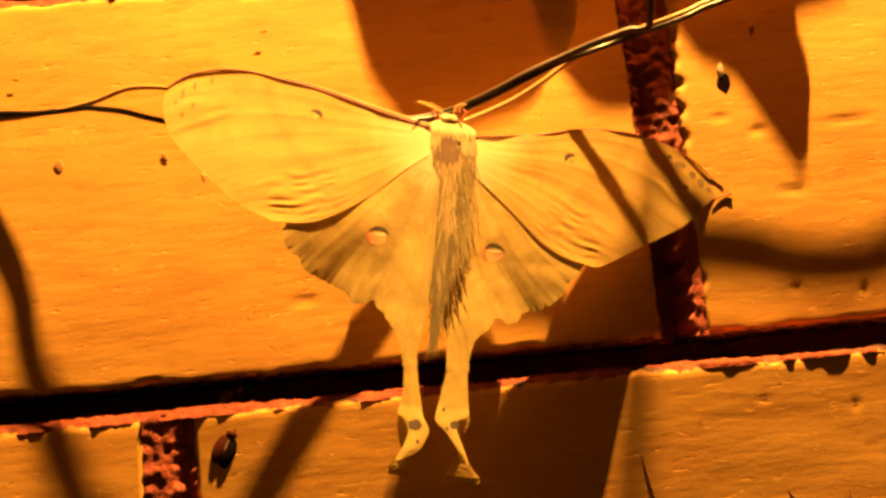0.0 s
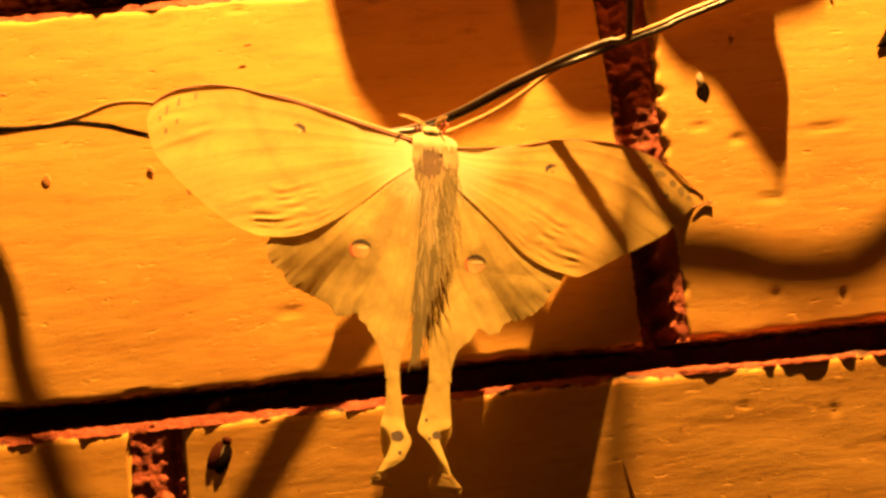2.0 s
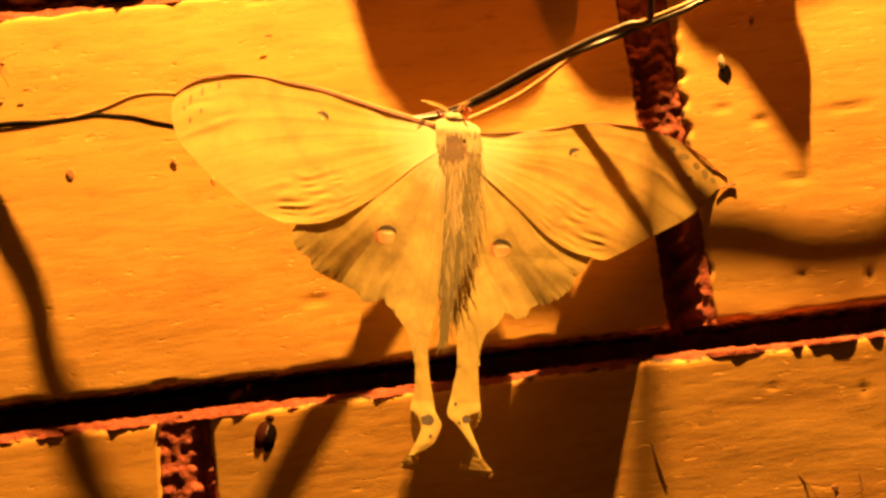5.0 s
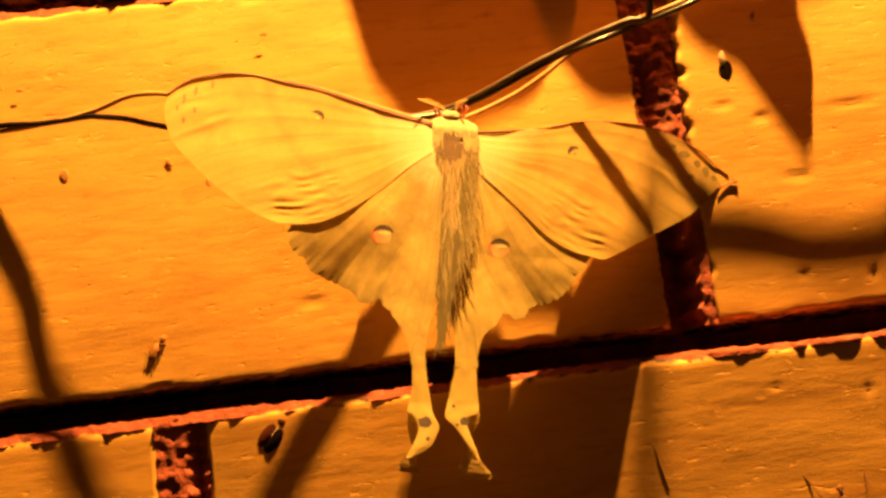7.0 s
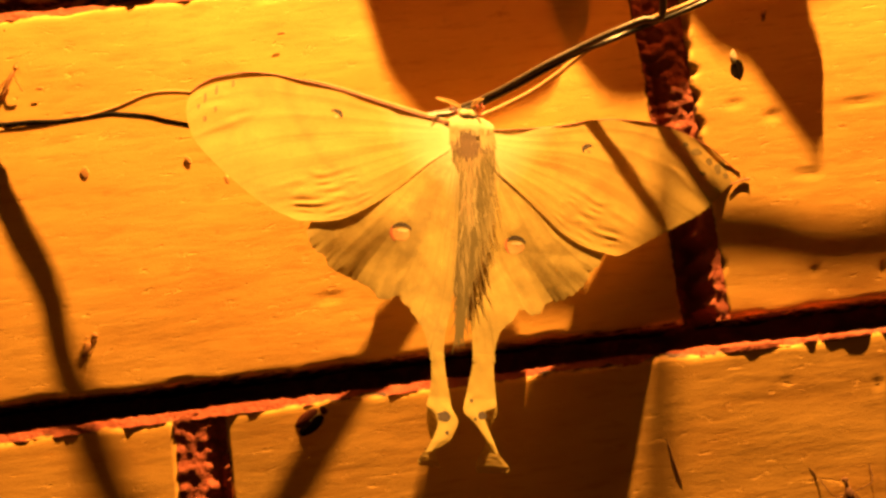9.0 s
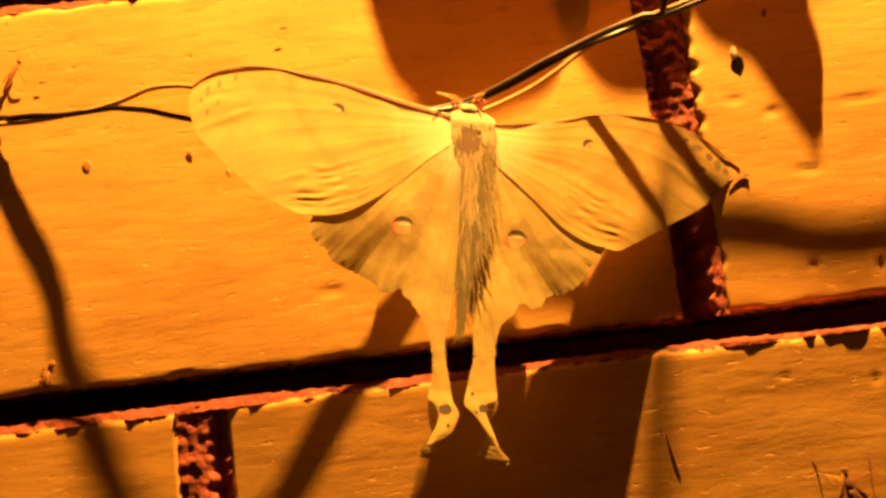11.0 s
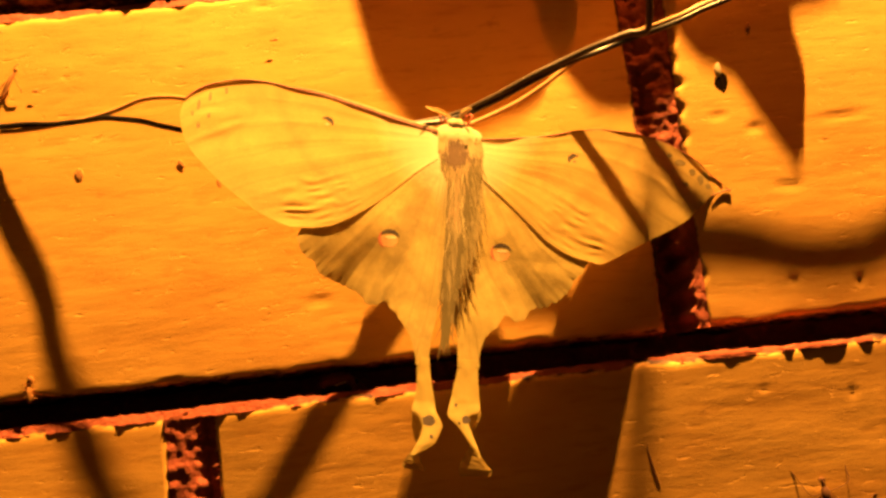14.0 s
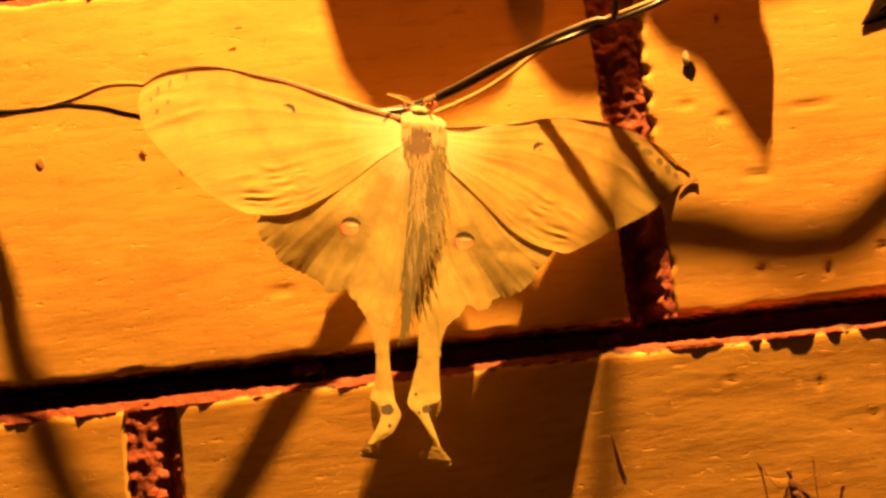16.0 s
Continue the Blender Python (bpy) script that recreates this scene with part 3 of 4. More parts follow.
    hind_l = build_wing("hindwing", ([(-2.1, -4.0), (-11.8, -9.6), (-20.6, -16.8), (-28.9, -23.4)],
        [(-28.9, -23.6), (-29.1, -26.8), (-27.7, -29.7), (-26.0, -30.5), (-24.8, -32.8), (-22.3, -34.3), (-19.2, -35.5), (-16.5, -37.1), (-15.6, -38.5), (-13.8, -38.8), (-12.6, -37.9), (-10.9, -38.8), (-9.5, -40.6), (-7.9, -42.7), (-6.6, -45.3), (-5.7, -49.0), (-5.5, -50.0), (-3.1, -50.0)],
        [(-0.3, -7.0), (-0.6, -20.7), (-1.2, -32.9), (-2.0, -39.9), (-2.9, -44.6), (-3.2, -48.8), (-3.1, -50.0)]), 80, 140, lambda x, z: raise_l(x, z) + under(x), flap, HINDWING, "yellow-green hindwing with a crumpled margin", 0.45)
    hind_r = build_wing("hindwing", ([(5.1, -4.2), (12.4, -11.6), (19.4, -19.6), (24.8, -23.6), (28.6, -25.2)],
        [(28.6, -25.4), (27.2, -28.1), (25.5, -30.1), (24.4, -32.1), (22.7, -34.2), (20.0, -36.3), (16.7, -37.0), (15.7, -38.6), (14.1, -39.9), (12.7, -39.7), (11.9, -38.7), (11.0, -38.9), (10.1, -40.9), (8.5, -42.4), (7.1, -44.5), (6.3, -47.9), (6.1, -50.0), (2.2, -50.0)],
        [(1.4, -7.0), (1.2, -20.6), (0.2, -30.4), (0.2, -36.1), (1.2, -40.2), (2.0, -43.9), (2.2, -48.3), (2.2, -50.0)]), 80, 140, lambda x, z: lower_hind(x, z) + under(x), lambda a, b: 0.7 * flap(a, b), HINDWING, "yellow-green hindwing with a crumpled margin", 0.45)

    # tails: a lit band that twists over, a curled edge behind it and a small flared end
    base_l = lambda x, z: raise_l(x, z) + under(x) - 0.06
    base_r = lambda x, z: lower_hind(x, z) + under(x) - 0.06
    tail_l = part("tail", tail([(-5.5, -48.4), (-5.4, -51.6), (-5.4, -54.3), (-5.8, -56.9), (-6.1, -58.6), (-5.3, -59.4), (-4.5, -60.3), (-4.1, -61.9), (-4.7, -64.0), (-5.5, -65.6), (-6.2, -67.0)],
        [(-3.1, -48.4), (-2.9, -51.4), (-2.5, -54.0), (-2.0, -56.6), (-1.7, -58.5), (-1.2, -59.6), (-0.6, -60.7), (-0.5, -61.6), (-1.1, -63.2), (-2.0, -64.8), (-4.7, -66.8)],
        lambda x, z, v: base_l(x, z) - 0.16 * min(8.0, max(0, -57 - z)) + 0.9 * (v - 0.5) ** 2 - 0.9 * max(0, v - 0.6) * max(0, 1 - ((z + 61) / 3) ** 2)), TAIL, hind_l, "twisted yellow tail with brown spots")
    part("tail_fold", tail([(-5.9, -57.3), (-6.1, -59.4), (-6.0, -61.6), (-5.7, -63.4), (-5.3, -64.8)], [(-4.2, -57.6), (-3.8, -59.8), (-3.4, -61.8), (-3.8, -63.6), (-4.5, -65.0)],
        lambda x, z, v: base_l(x, z) + 0.35 + 0.62 * max(0, -57.6 - z) - 0.2 * (1 - v) ** 6, 40), TAIL_SHADED, tail_l, "shaded edge of the tail, curled back")
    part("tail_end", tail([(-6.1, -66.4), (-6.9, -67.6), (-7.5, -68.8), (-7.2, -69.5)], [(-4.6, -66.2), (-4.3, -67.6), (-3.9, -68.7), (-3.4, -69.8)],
        lambda x, z, v: base_l(x, z) - 1.2 + 0.60 * max(0, -66.2 - z) - 0.5 * max(0, -68.4 - z) + 0.5 * (v - 0.4) ** 2, 30), TAIL_SHADED, tail_l, "flared brownish tail end with a bright rim")
    tail_r = part("tail", tail([(2.2, -48.3), (2.1, -51.0), (1.5, -53.7), (1.0, -56.3), (0.5, -58.9), (1.0, -60.0), (1.9, -60.7), (3.0, -62.0), (4.0, -63.6), (4.9, -65.0), (6.1, -66.9)],
        [(6.1, -48.3), (6.1, -50.6), (6.2, -53.2), (6.4, -55.9), (6.4, -58.2), (4.6, -59.4), (4.4, -60.6), (4.8, -61.8), (5.4, -63.3), (6.0, -64.8), (6.8, -66.9)],
        lambda x, z, v: base_r(x, z) - 0.16 * min(8.0, max(0, -57 - z)) + 0.9 * (v - 0.5) ** 2 - 0.7 * max(0, 0.4 - v) * max(0, 1 - ((z + 59) / 3) ** 2)), TAIL, hind_r, "twisted yellow tail with brown spots")
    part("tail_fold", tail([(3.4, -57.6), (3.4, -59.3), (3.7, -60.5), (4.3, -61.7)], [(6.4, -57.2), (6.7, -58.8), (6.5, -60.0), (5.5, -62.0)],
        lambda x, z, v: base_r(x, z) + 0.35 + 0.62 * max(0, -57.4 - z) - 0.2 * v ** 6, 36), TAIL_SHADED, tail_r, "shaded edge of the tail, curled back")
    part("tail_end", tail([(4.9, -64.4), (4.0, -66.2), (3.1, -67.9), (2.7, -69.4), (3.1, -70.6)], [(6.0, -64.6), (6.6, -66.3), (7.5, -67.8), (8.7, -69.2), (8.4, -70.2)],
        lambda x, z, v: base_r(x, z) - 0.9 + 0.58 * max(0, -64.6 - z) - 0.5 * max(0, -69.2 - z) - 1.1 * max(0, v - 0.88) * 5 * max(0, min(1, (-66.5 - z) / 2)), 40), TAIL_SHADED, tail_r, "flared brownish tail end with a bright rim")

    def lay(ob, geo, gap):
        """Lays a flat patch of scales on a wing or tail."""
        tree = BVHTree.FromPolygons([v.co / MM for v in ob.data.vertices], [tuple(p.vertices) for p in ob.data.polygons])
        out = []
        for x, z in geo[0]:
            a, b = Vector(seen_flat(x, -12, z)), Vector(seen_flat(x, 14, z))
            hit = tree.ray_cast(a, (b - a).normalized())[0]
            y = hit.y if hit else (out[-1][1] + gap if out else 0.0)
            out.append(seen_flat(x, y - gap, z))
        return out, geo[1]

    for ob, x, z, rx, rz in ((tail_l, -3.0, -60.5, 1.25, 0.95), (tail_r, 3.9, -60.0, 0.75, 0.8), (tail_l, -2.4, -63.4, 0.35, 0.35), (tail_r, 2.0, -57.3, 0.3, 0.35), (tail_r, 2.7, -60.7, 0.25, 0.3)):
        part("tail_spot", lay(ob, disc(x, z, rx, rz, x), 0.03), SPOT_BLACK, ob, "brown spot on the tail")
    # eyespots
    for wing_ob, x, z, a in ((forewing, -25.2, 0.2, -35), (forewing_r, 26.0, -2.9, 40)):
        part("eyespot", lay(wing_ob, crescent(x, z, 1.35, 1.0, 90 + a - 85, 90 + a + 85), 0.03), SPOT_BLACK, wing_ob, "small black crescent")
        part("eyespot_centre", lay(wing_ob, disc(x + 0.1, z - 0.45, 0.35, 0.3), 0.02), SPOT_WHITE if x < 0 else SPOT_RED, wing_ob)
    for x, z, rx, rz in ((49.0, -1.2, 1.2, 0.8), (51.6, -3.2, 0.7, 0.9), (53.3, -4.8, 0.7, 1.2), (50.0, -6.2, 0.6, 0.5), (46.8, 0.4, 0.6, 0.6), (54.9, -6.2, 0.6, 0.7)):
        part("smudge", lay(forewing_r, disc(x, z, rx, rz, x), 0.02), SMUDGE, forewing_r, "olive smudge by the wing tip")
    for x, z, rx, rz in ((-50.6, 1.4, 0.28, 1.2), (-48.6, 3.4, 0.3, 1.1), (-45.6, 5.2, 0.32, 0.9), (-50.2, -3.4, 0.35, 0.7), (-48.4, -1.0, 0.3, 0.6), (-51.6, -0.8, 0.25, 0.6)):
        part("smudge", lay(forewing, disc(x, z, rx, rz, x), 0.02), SMUDGE, forewing, "olive smudge by the wing tip")
    for wing_ob, x, z in ((hind_l, -11.5, -24.4), (hind_r, 10.7, -25.4)):
        part("eyespot", lay(wing_ob, disc(x - 0.2, z - 0.7, 1.8, 1.35, x), 0.015), SPOT_PINK, wing_ob, "orange-pink eyespot")
        part("eyespot_line", lay(wing_ob, crescent(x, z - 0.1, 2.0, 0.85, 15, 160), 0.03), SPOT_BLACK, wing_ob)
        part("eyespot_line", lay(wing_ob, crescent(x - 0.1, z - 0.3, 2.2, 0.6, 135, 240), 0.025), SPOT_RED, wing_ob)
        part("eyespot_centre", lay(wing_ob, disc(x + 0.2, z + 0.2, 1.1, 0.4, z), 0.035), SPOT_WHITE, wing_ob)

    # body
    # the two rear lumps are unseen; the wide one is added to block light
    thorax = part("thorax", join(ball(1.1, -1.9, -1.5, 5.2, 1.0, 3.1, 20, 0.10), ball(4.6, 2.4, -5.6, 3.6, 3.2, 4.4, 14, 0.1), ball(10.4, 3.2, -5.6, 6.4, 2.6, 4.2, 14, 0.1)), FUR, moth, "woolly cream thorax")
    rnd = random.Random(4)
    spots = []
    for _ in range(280):
        d = Vector((rnd.gauss(0, 1), -abs(rnd.gauss(0, 1)), rnd.gauss(0, 1))).normalized()
        spots.append(((1.1 + d.x * 4.9, -1.9 + d.y * 0.9, -1.5 + d.z * 2.9), d))
    part("fur", tufts(spots, 1.1, 0.07, 5, (0, 0, -0.6), 0.08), HAIR, thorax)
    part("head", ball(0.8, -1.6, 1.4, 2.2, 1.6, 1.5, 14, 0.25), FUR, moth, "small cream head")
    half = lambda t: 5.0 * (1 - t * t) ** 1.6 * (1 - 0.25 * t) + 0.35
    spine = lambda t: 1.0 - 0.4 * t - 1.2 * t * t
    v, f = tube([(0, 0, -4.6), (0, 0, -12), (0, 0, -20), (0, 0, -30), (0, 0, -40), (0, 0, -47)], half, 20, 80)
    abdomen = part("abdomen", ([(x + spine((-4.6 - z) / 42.4) + 0.3 * noise.noise((z * 0.5, x, 2)), -2.0 + 0.14 * y, z) for x, y, z in v], f), ABDOMEN, moth, "greyish furry abdomen")
    def skin(x, z):
        """Front of the thorax, the abdomen and the wing roots beside it."""
        t = max(0.0, min(1.0, (-4.6 - z) / 42.4))
        u = min(1.0, abs(x - spine(t)) / half(t))
        y = -2.0 - 0.14 * half(t) * math.sqrt(1 - u * u)
        d = 1 - ((x - 1.1) / 5.2) ** 2 - ((z + 1.5) / 3.1) ** 2
        return min(y, -1.9 - 1.0 * math.sqrt(max(0.0, d)) if d > 0 else 0.0)

    # long soft hair: cream along the flanks, grey in two streaks that meet, buff down the middle
    for label, mat, count, length, wide, across, spread, first, last in (
            ("pale olive flank hair", HAIR_OLIVE, 220, 6.0, 0.15, 0.85, 0.12, 0.02, 0.55), ("greyish hair", HAIR_GREY, 430, 5.0, 0.16, 0.58, 0.22, 0.05, 0.93),
            ("buff hair", HAIR_PINK, 60, 4.0, 0.16, 0.0, 0.22, 0.0, 0.36), ("cream hair", HAIR, 22, 4.5, 0.11, 0.30, 0.3, 0.1, 0.55)):
        spots = []
        for _ in range(count):
            t = first + (last - first) * rnd.random()
            spots.append((spine(t) + half(t) * (rnd.choice((-1, 1)) * across + rnd.gauss(0, spread)), -4.6 - 42.4 * t))
        part("fur", strands(spots, skin, length, wide, 6 + count, lambda x: 0.05 * (x - 1)), mat, abdomen, label)
    spots = [(1.1 + rnd.choice((-1, 1)) * rnd.uniform(2.0, 4.9), rnd.uniform(-4.4, -1.6)) for _ in range(150)]
    part("fur", strands(spots, lambda x, z: skin(x, z) - 0.05, 2.6, 0.14, 21, lambda x: 0.06 * (x - 1)), HAIR, thorax, "cream hair of the collar")
    spots = [(0.6 + rnd.gauss(0, 1.9) * math.sin(math.pi * (0.14 + 0.024 * k)), -3.0 - 0.13 * k + rnd.gauss(0, 0.3)) for k in range(34) for _ in range(9)]
    part("fur_patch", strands(spots, lambda x, z: skin(x, z) - 0.04, 1.7, 0.16, 9, lambda x: 0.03 * x), THORAX_DARK, thorax, "brown fur patch")
    for s, x0, tip in ((-1, -0.4, seen_flat(-5.6, -5.0, 6.0)), (1, 1.6, seen_flat(4.4, -4.8, 6.8))):
        mid = (x0 + (tip[0] - x0) * 0.5, -3.7, 3.0 + (tip[2] - 3.0) * 0.55)
        ant = part("antenna", tube([(x0, -2.0, 3.0), mid, tip], lambda t: 0.20 * (1 - 0.5 * t), 6), ANTENNA, moth, "buff feathery antenna")
        barbs = []
        for k in range(16):
            t = 0.08 + 0.9 * k / 16
            p = Vector((x0, -2.0, 3.0)).lerp(Vector(tip), t)
            w = 1.1 * math.sin(math.pi * (0.1 + 0.85 * t))
            barbs += [tube([p, p + Vector((e * w * 0.6, -0.1, 0.8 * w))], 0.05, 4, 3) for e in (-1, 1)]
        part("barbs", join(*barbs), ANTENNA, ant)
    for pts in ([(-1.5, -1.0, 1.0), (-2.6, -2.6, 2.6), (-2.4, -2.2, 3.2)], [(2.4, -1.0, 1.0), (4.0, -2.6, 3.0), (3.6, -2.2, 4.2)], [(2.0, -1.0, 1.0), (2.9, -2.6, 3.2), (2.6, -2.2, 3.8)], [(-0.5, -1.0, 1.0), (-1.6, -2.4, 2.2), (-1.4, -2.2, 3.2)]):
        part("leg", tube(pts, lambda t: 0.26 * (1 - 0.4 * t), 7), PINK, moth, "reddish furry leg")


build_moth()


# ---- wires ----
def wire(name, pts, radius, material, label, group="wires along the wall"):
    a = Vector(pts[0])
    ob = new(name, finish(name, *tube([Vector(p) - a for p in pts], radius, 10, 14 * len(pts)), material))
    ob.location = at(*a)
    return tagged(ob, label, "wire", group)


def build_wires():
    black = [(-240, -1.0, 44), (-150, -1.0, 41), (-97.4, -0.9, 38.9), (-92.5, -1.4, 38.4), (-86.2, -2.9, 37.8), (-79.7, -4.3, 36.8), (-73.0, -5.6, 36.6), (-69.1, -6.5, 36.4), (-66.2, -7.3, 35.7), (-61.1, -8.5, 34.3), (-56.7, -9.1, 32.6), (-50.2, -10.3, 30.3), (-43.4, -11.3, 28.6), (-32.0, -12.2, 27.3), (-20.6, -11.0, 27.0), (-8.9, -8.7, 27.4), (2.0, -5.9, 28.4), (10.6, -6.0, 30.8), (20.8, -7.2, 34.6), (27.5, -7.5, 37.2), (31.0, -6.8, 38.5), (34.0, -4.8, 39.8), (38.0, -3.7, 41.2), (42.0, -4.2, 42.2), (44.8, -5.2, 42.7), (46.6, -6.26, 42.8), (50.7, -7.26, 43.6), (54.8, -7.86, 44.7), (57.4, -7.76, 45.8), (63.4, -8.21, 47.5), (68.4, -8.61, 48.9), (73.3, -9.11, 50.3), (78.2, -9.51, 51.8), (83.2, -9.81, 53.2), (89.2, -10.01, 54.8), (98.3, -9.71, 57.3), (120, -8.6, 65.6), (155, -3.6, 90), (173, -1.5, 140), (175, -1, 230)]
    wire("wire", black, lambda t: 0.64 - 0.06 * min(1, max(0, (t - 0.42) * 10)), CABLE, "thin black plastic wire sagging off the wall")
    # added flex: casts the band on the right forewing, then leaves the others and runs unseen straight up to the bulb
    # holder
    leave = Vector((45.6, -11.4, 42.2))
    flex = [(-9, -7.0, 28.0), (2.0, -5.4, 29.4), (10.6, -6.4, 31.7), (20.8, -7.7, 35.6), (27.5, -8.2, 37.9), (31.6, -8.9, 39.2), (34.3, -9.6, 39.9), (37.3, -10.2, 40.6), (40.3, -10.5, 41.4), (42.5, -11.0, 41.7), tuple(leave)]
    flex += [tuple(leave.lerp(LAMP, k)) for k in (0.04, 0.1, 0.2, 0.4, 0.6)] + [(72, -66, 300), (68, -72, 380), (74, -60, 430), (85, -33, 472), (85, -20, 477)]
    wire("wire", flex, lambda t: 0.36 + 0.40 * min(1, 14 * t), CABLE_BROWN, "dark brown plastic flex along the black wire, added to cast a band of shadow on the wing")
    wire("wire", [(-240, -1.8, 42), (-150, -1.8, 39.4), (-97, -1.4, 37.4), (-86.1, -2.8, 36.7), (-75.9, -5.1, 36.7), (-67.1, -6.9, 37.5), (-60.7, -8.9, 38.7), (-55.6, -10.1, 38.4), (-50.3, -11.2, 37.0), (-40.7, -12.3, 32.8), (-31.7, -12.3, 29.2), (-20.4, -10.6, 27.4), (-8.9, -7.4, 26.6), (3.1, -4.2, 26.8), (15.3, -3.0, 30.6), (23.6, -3.0, 34.7), (29.4, -3.2, 38.3), (36.4, -3.4, 41.6), (42.0, -4.4, 43.2), (46.7, -6.3, 43.9), (50.8, -7.23, 44.7), (54.9, -7.83, 45.8), (57.5, -7.73, 46.9), (63.5, -8.08, 48.6), (68.5, -8.48, 50.0), (73.4, -8.98, 51.4), (78.3, -9.38, 52.9), (83.3, -9.68, 54.3), (89.3, -9.88, 55.9), (98.4, -9.58, 58.4), (120, -8, 66), (155, -3, 90), (172, -1, 140), (178, -1, 230)], 0.52, CABLE_TAN, "thin brown plastic wire running beside the black one")


build_wires()


def toward_lamp(x, z, share, y=0.0):
    """A place on the way from a spot on the wall to the bulb."""
    return Vector((x, y, z)).lerp(LAMP, share)


def build_lamp():
    lamp = thing("lamp", tuple(LAMP), "bare clear glass bulb in a dark holder on a bracket", "lamp")
    v, f = ball(0, 0, 0, 26, 26, 30, 16)
    glass = part("bulb", (v, f), GLASS, lamp, "clear glass bulb")
    glass.visible_shadow = False
    part("filament", tube([(-4.5, 2, 9), (-4, 0, 3), (4, 0, 3), (4.5, 2, 9)], 0.35, 8), HOT, lamp, "glowing filament coil")
    part("holder", tube([(0, 0, 29), (0, 0, 45), (0, 0, 75)], lambda t: 15 - 3 * t, 20), BAKELITE, lamp, "dark lamp holder")
    part("cap", tube([(0, 0, 24), (0, 0, 32)], 12.5, 20), BRASS, lamp, "brass bulb cap")
    part("bracket", tube([(0, 0, 74), (0, 2, 100), (0, 30, 118), (0, 96, 120)], 5, 12), BAKELITE, lamp, "bent metal bracket")


build_lamp()


def build_hanging():
    # unseen leaves, added between the bulb and the wall to cast the upper shadows
    caster = thing("shadow_caster", (60, 0, 330), "unseen sprig of pointed leaves added to cast shadows on the wall", "plant")
    base = Vector((60, 0, 330))
    # outlines as the shadows fall on the wall
    shapes = [[(-10, 120), (-12, 85), (-11, 55), (-9.8, 44.7), (-7.5, 39.2), (-4, 33), (4, 29.8), (12, 32), (20, 34.8), (24.5, 38.5), (26.5, 43), (31, 49), (35, 60), (36, 90), (30, 120)],
              [(26, 120), (26, 90), (27, 60), (29.0, 47), (31, 41), (33.5, 35.5), (36.5, 32.9), (41, 32.2), (47, 32.4), (51, 34), (53, 40), (56, 60), (58, 90), (56, 120)],
              [(48, 120), (46, 90), (49, 60), (55, 47), (60, 39), (65, 36.4), (70.3, 26.0), (76.5, 15.5), (79.0, 25.0), (80.9, 36), (79.5, 49), (84, 50), (92, 54), (97, 75), (96, 100), (90, 120)]]
    for k, outline in enumerate(shapes):
        rim = spline(outline + outline[:1], 64)[:-1]
        mid = sum((Vector(p) for p in rim), Vector((0, 0))) / len(rim)
        v = []
        for thick in (0.0, 0.4):
            for ring in (0.0, 0.5, 1.0):
                for p in rim:
                    q = mid.lerp(p, ring)
                    w = toward_lamp(q[0], q[1], 0.15) - base
                    v.append((w.x, w.y - thick, w.z))
        n = len(rim)
        f = []
        for s in (0, 3 * n):
            for ring in (0, 1):
                f += [(s + ring * n + i, s + ring * n + (i + 1) % n, s + (ring + 1) * n + (i + 1) % n, s + (ring + 1) * n + i) for i in range(n)]
        f += [(2 * n + i, 2 * n + (i + 1) % n, 5 * n + (i + 1) % n, 5 * n + i) for i in range(n)]
        part("leaf_caster", (v, f), LEAF_CASTER, caster, "unseen pointed green sheet added to cast a shadow" if k == 2 else "")
    tops = [toward_lamp(x, 118, 0.15) - base for x in (7, 41, 73)]
    for tp in tops:
        part("caster_stalk", tube([tp, tp.lerp(Vector((0, -12, 0)), 0.6) + Vector((0, -4, 0)), Vector((0, 12, 40))], 1.1, 8), LEAF_CASTER, caster)


build_hanging()


# ---- insects and specks on the wall ----
def face(x, z):
    """How far the leaning brick faces of the lower course stand back."""
    return max(0.0, -26.1 - z) / 83.3 * (5.0 if x > -56 else 2.0) - (proud(x) if z < -26 else 0.0)


def legs(spec, radius):
    return join(*[tube(p, lambda t: radius * (1 - 0.5 * t), 5, 9) for p in spec])


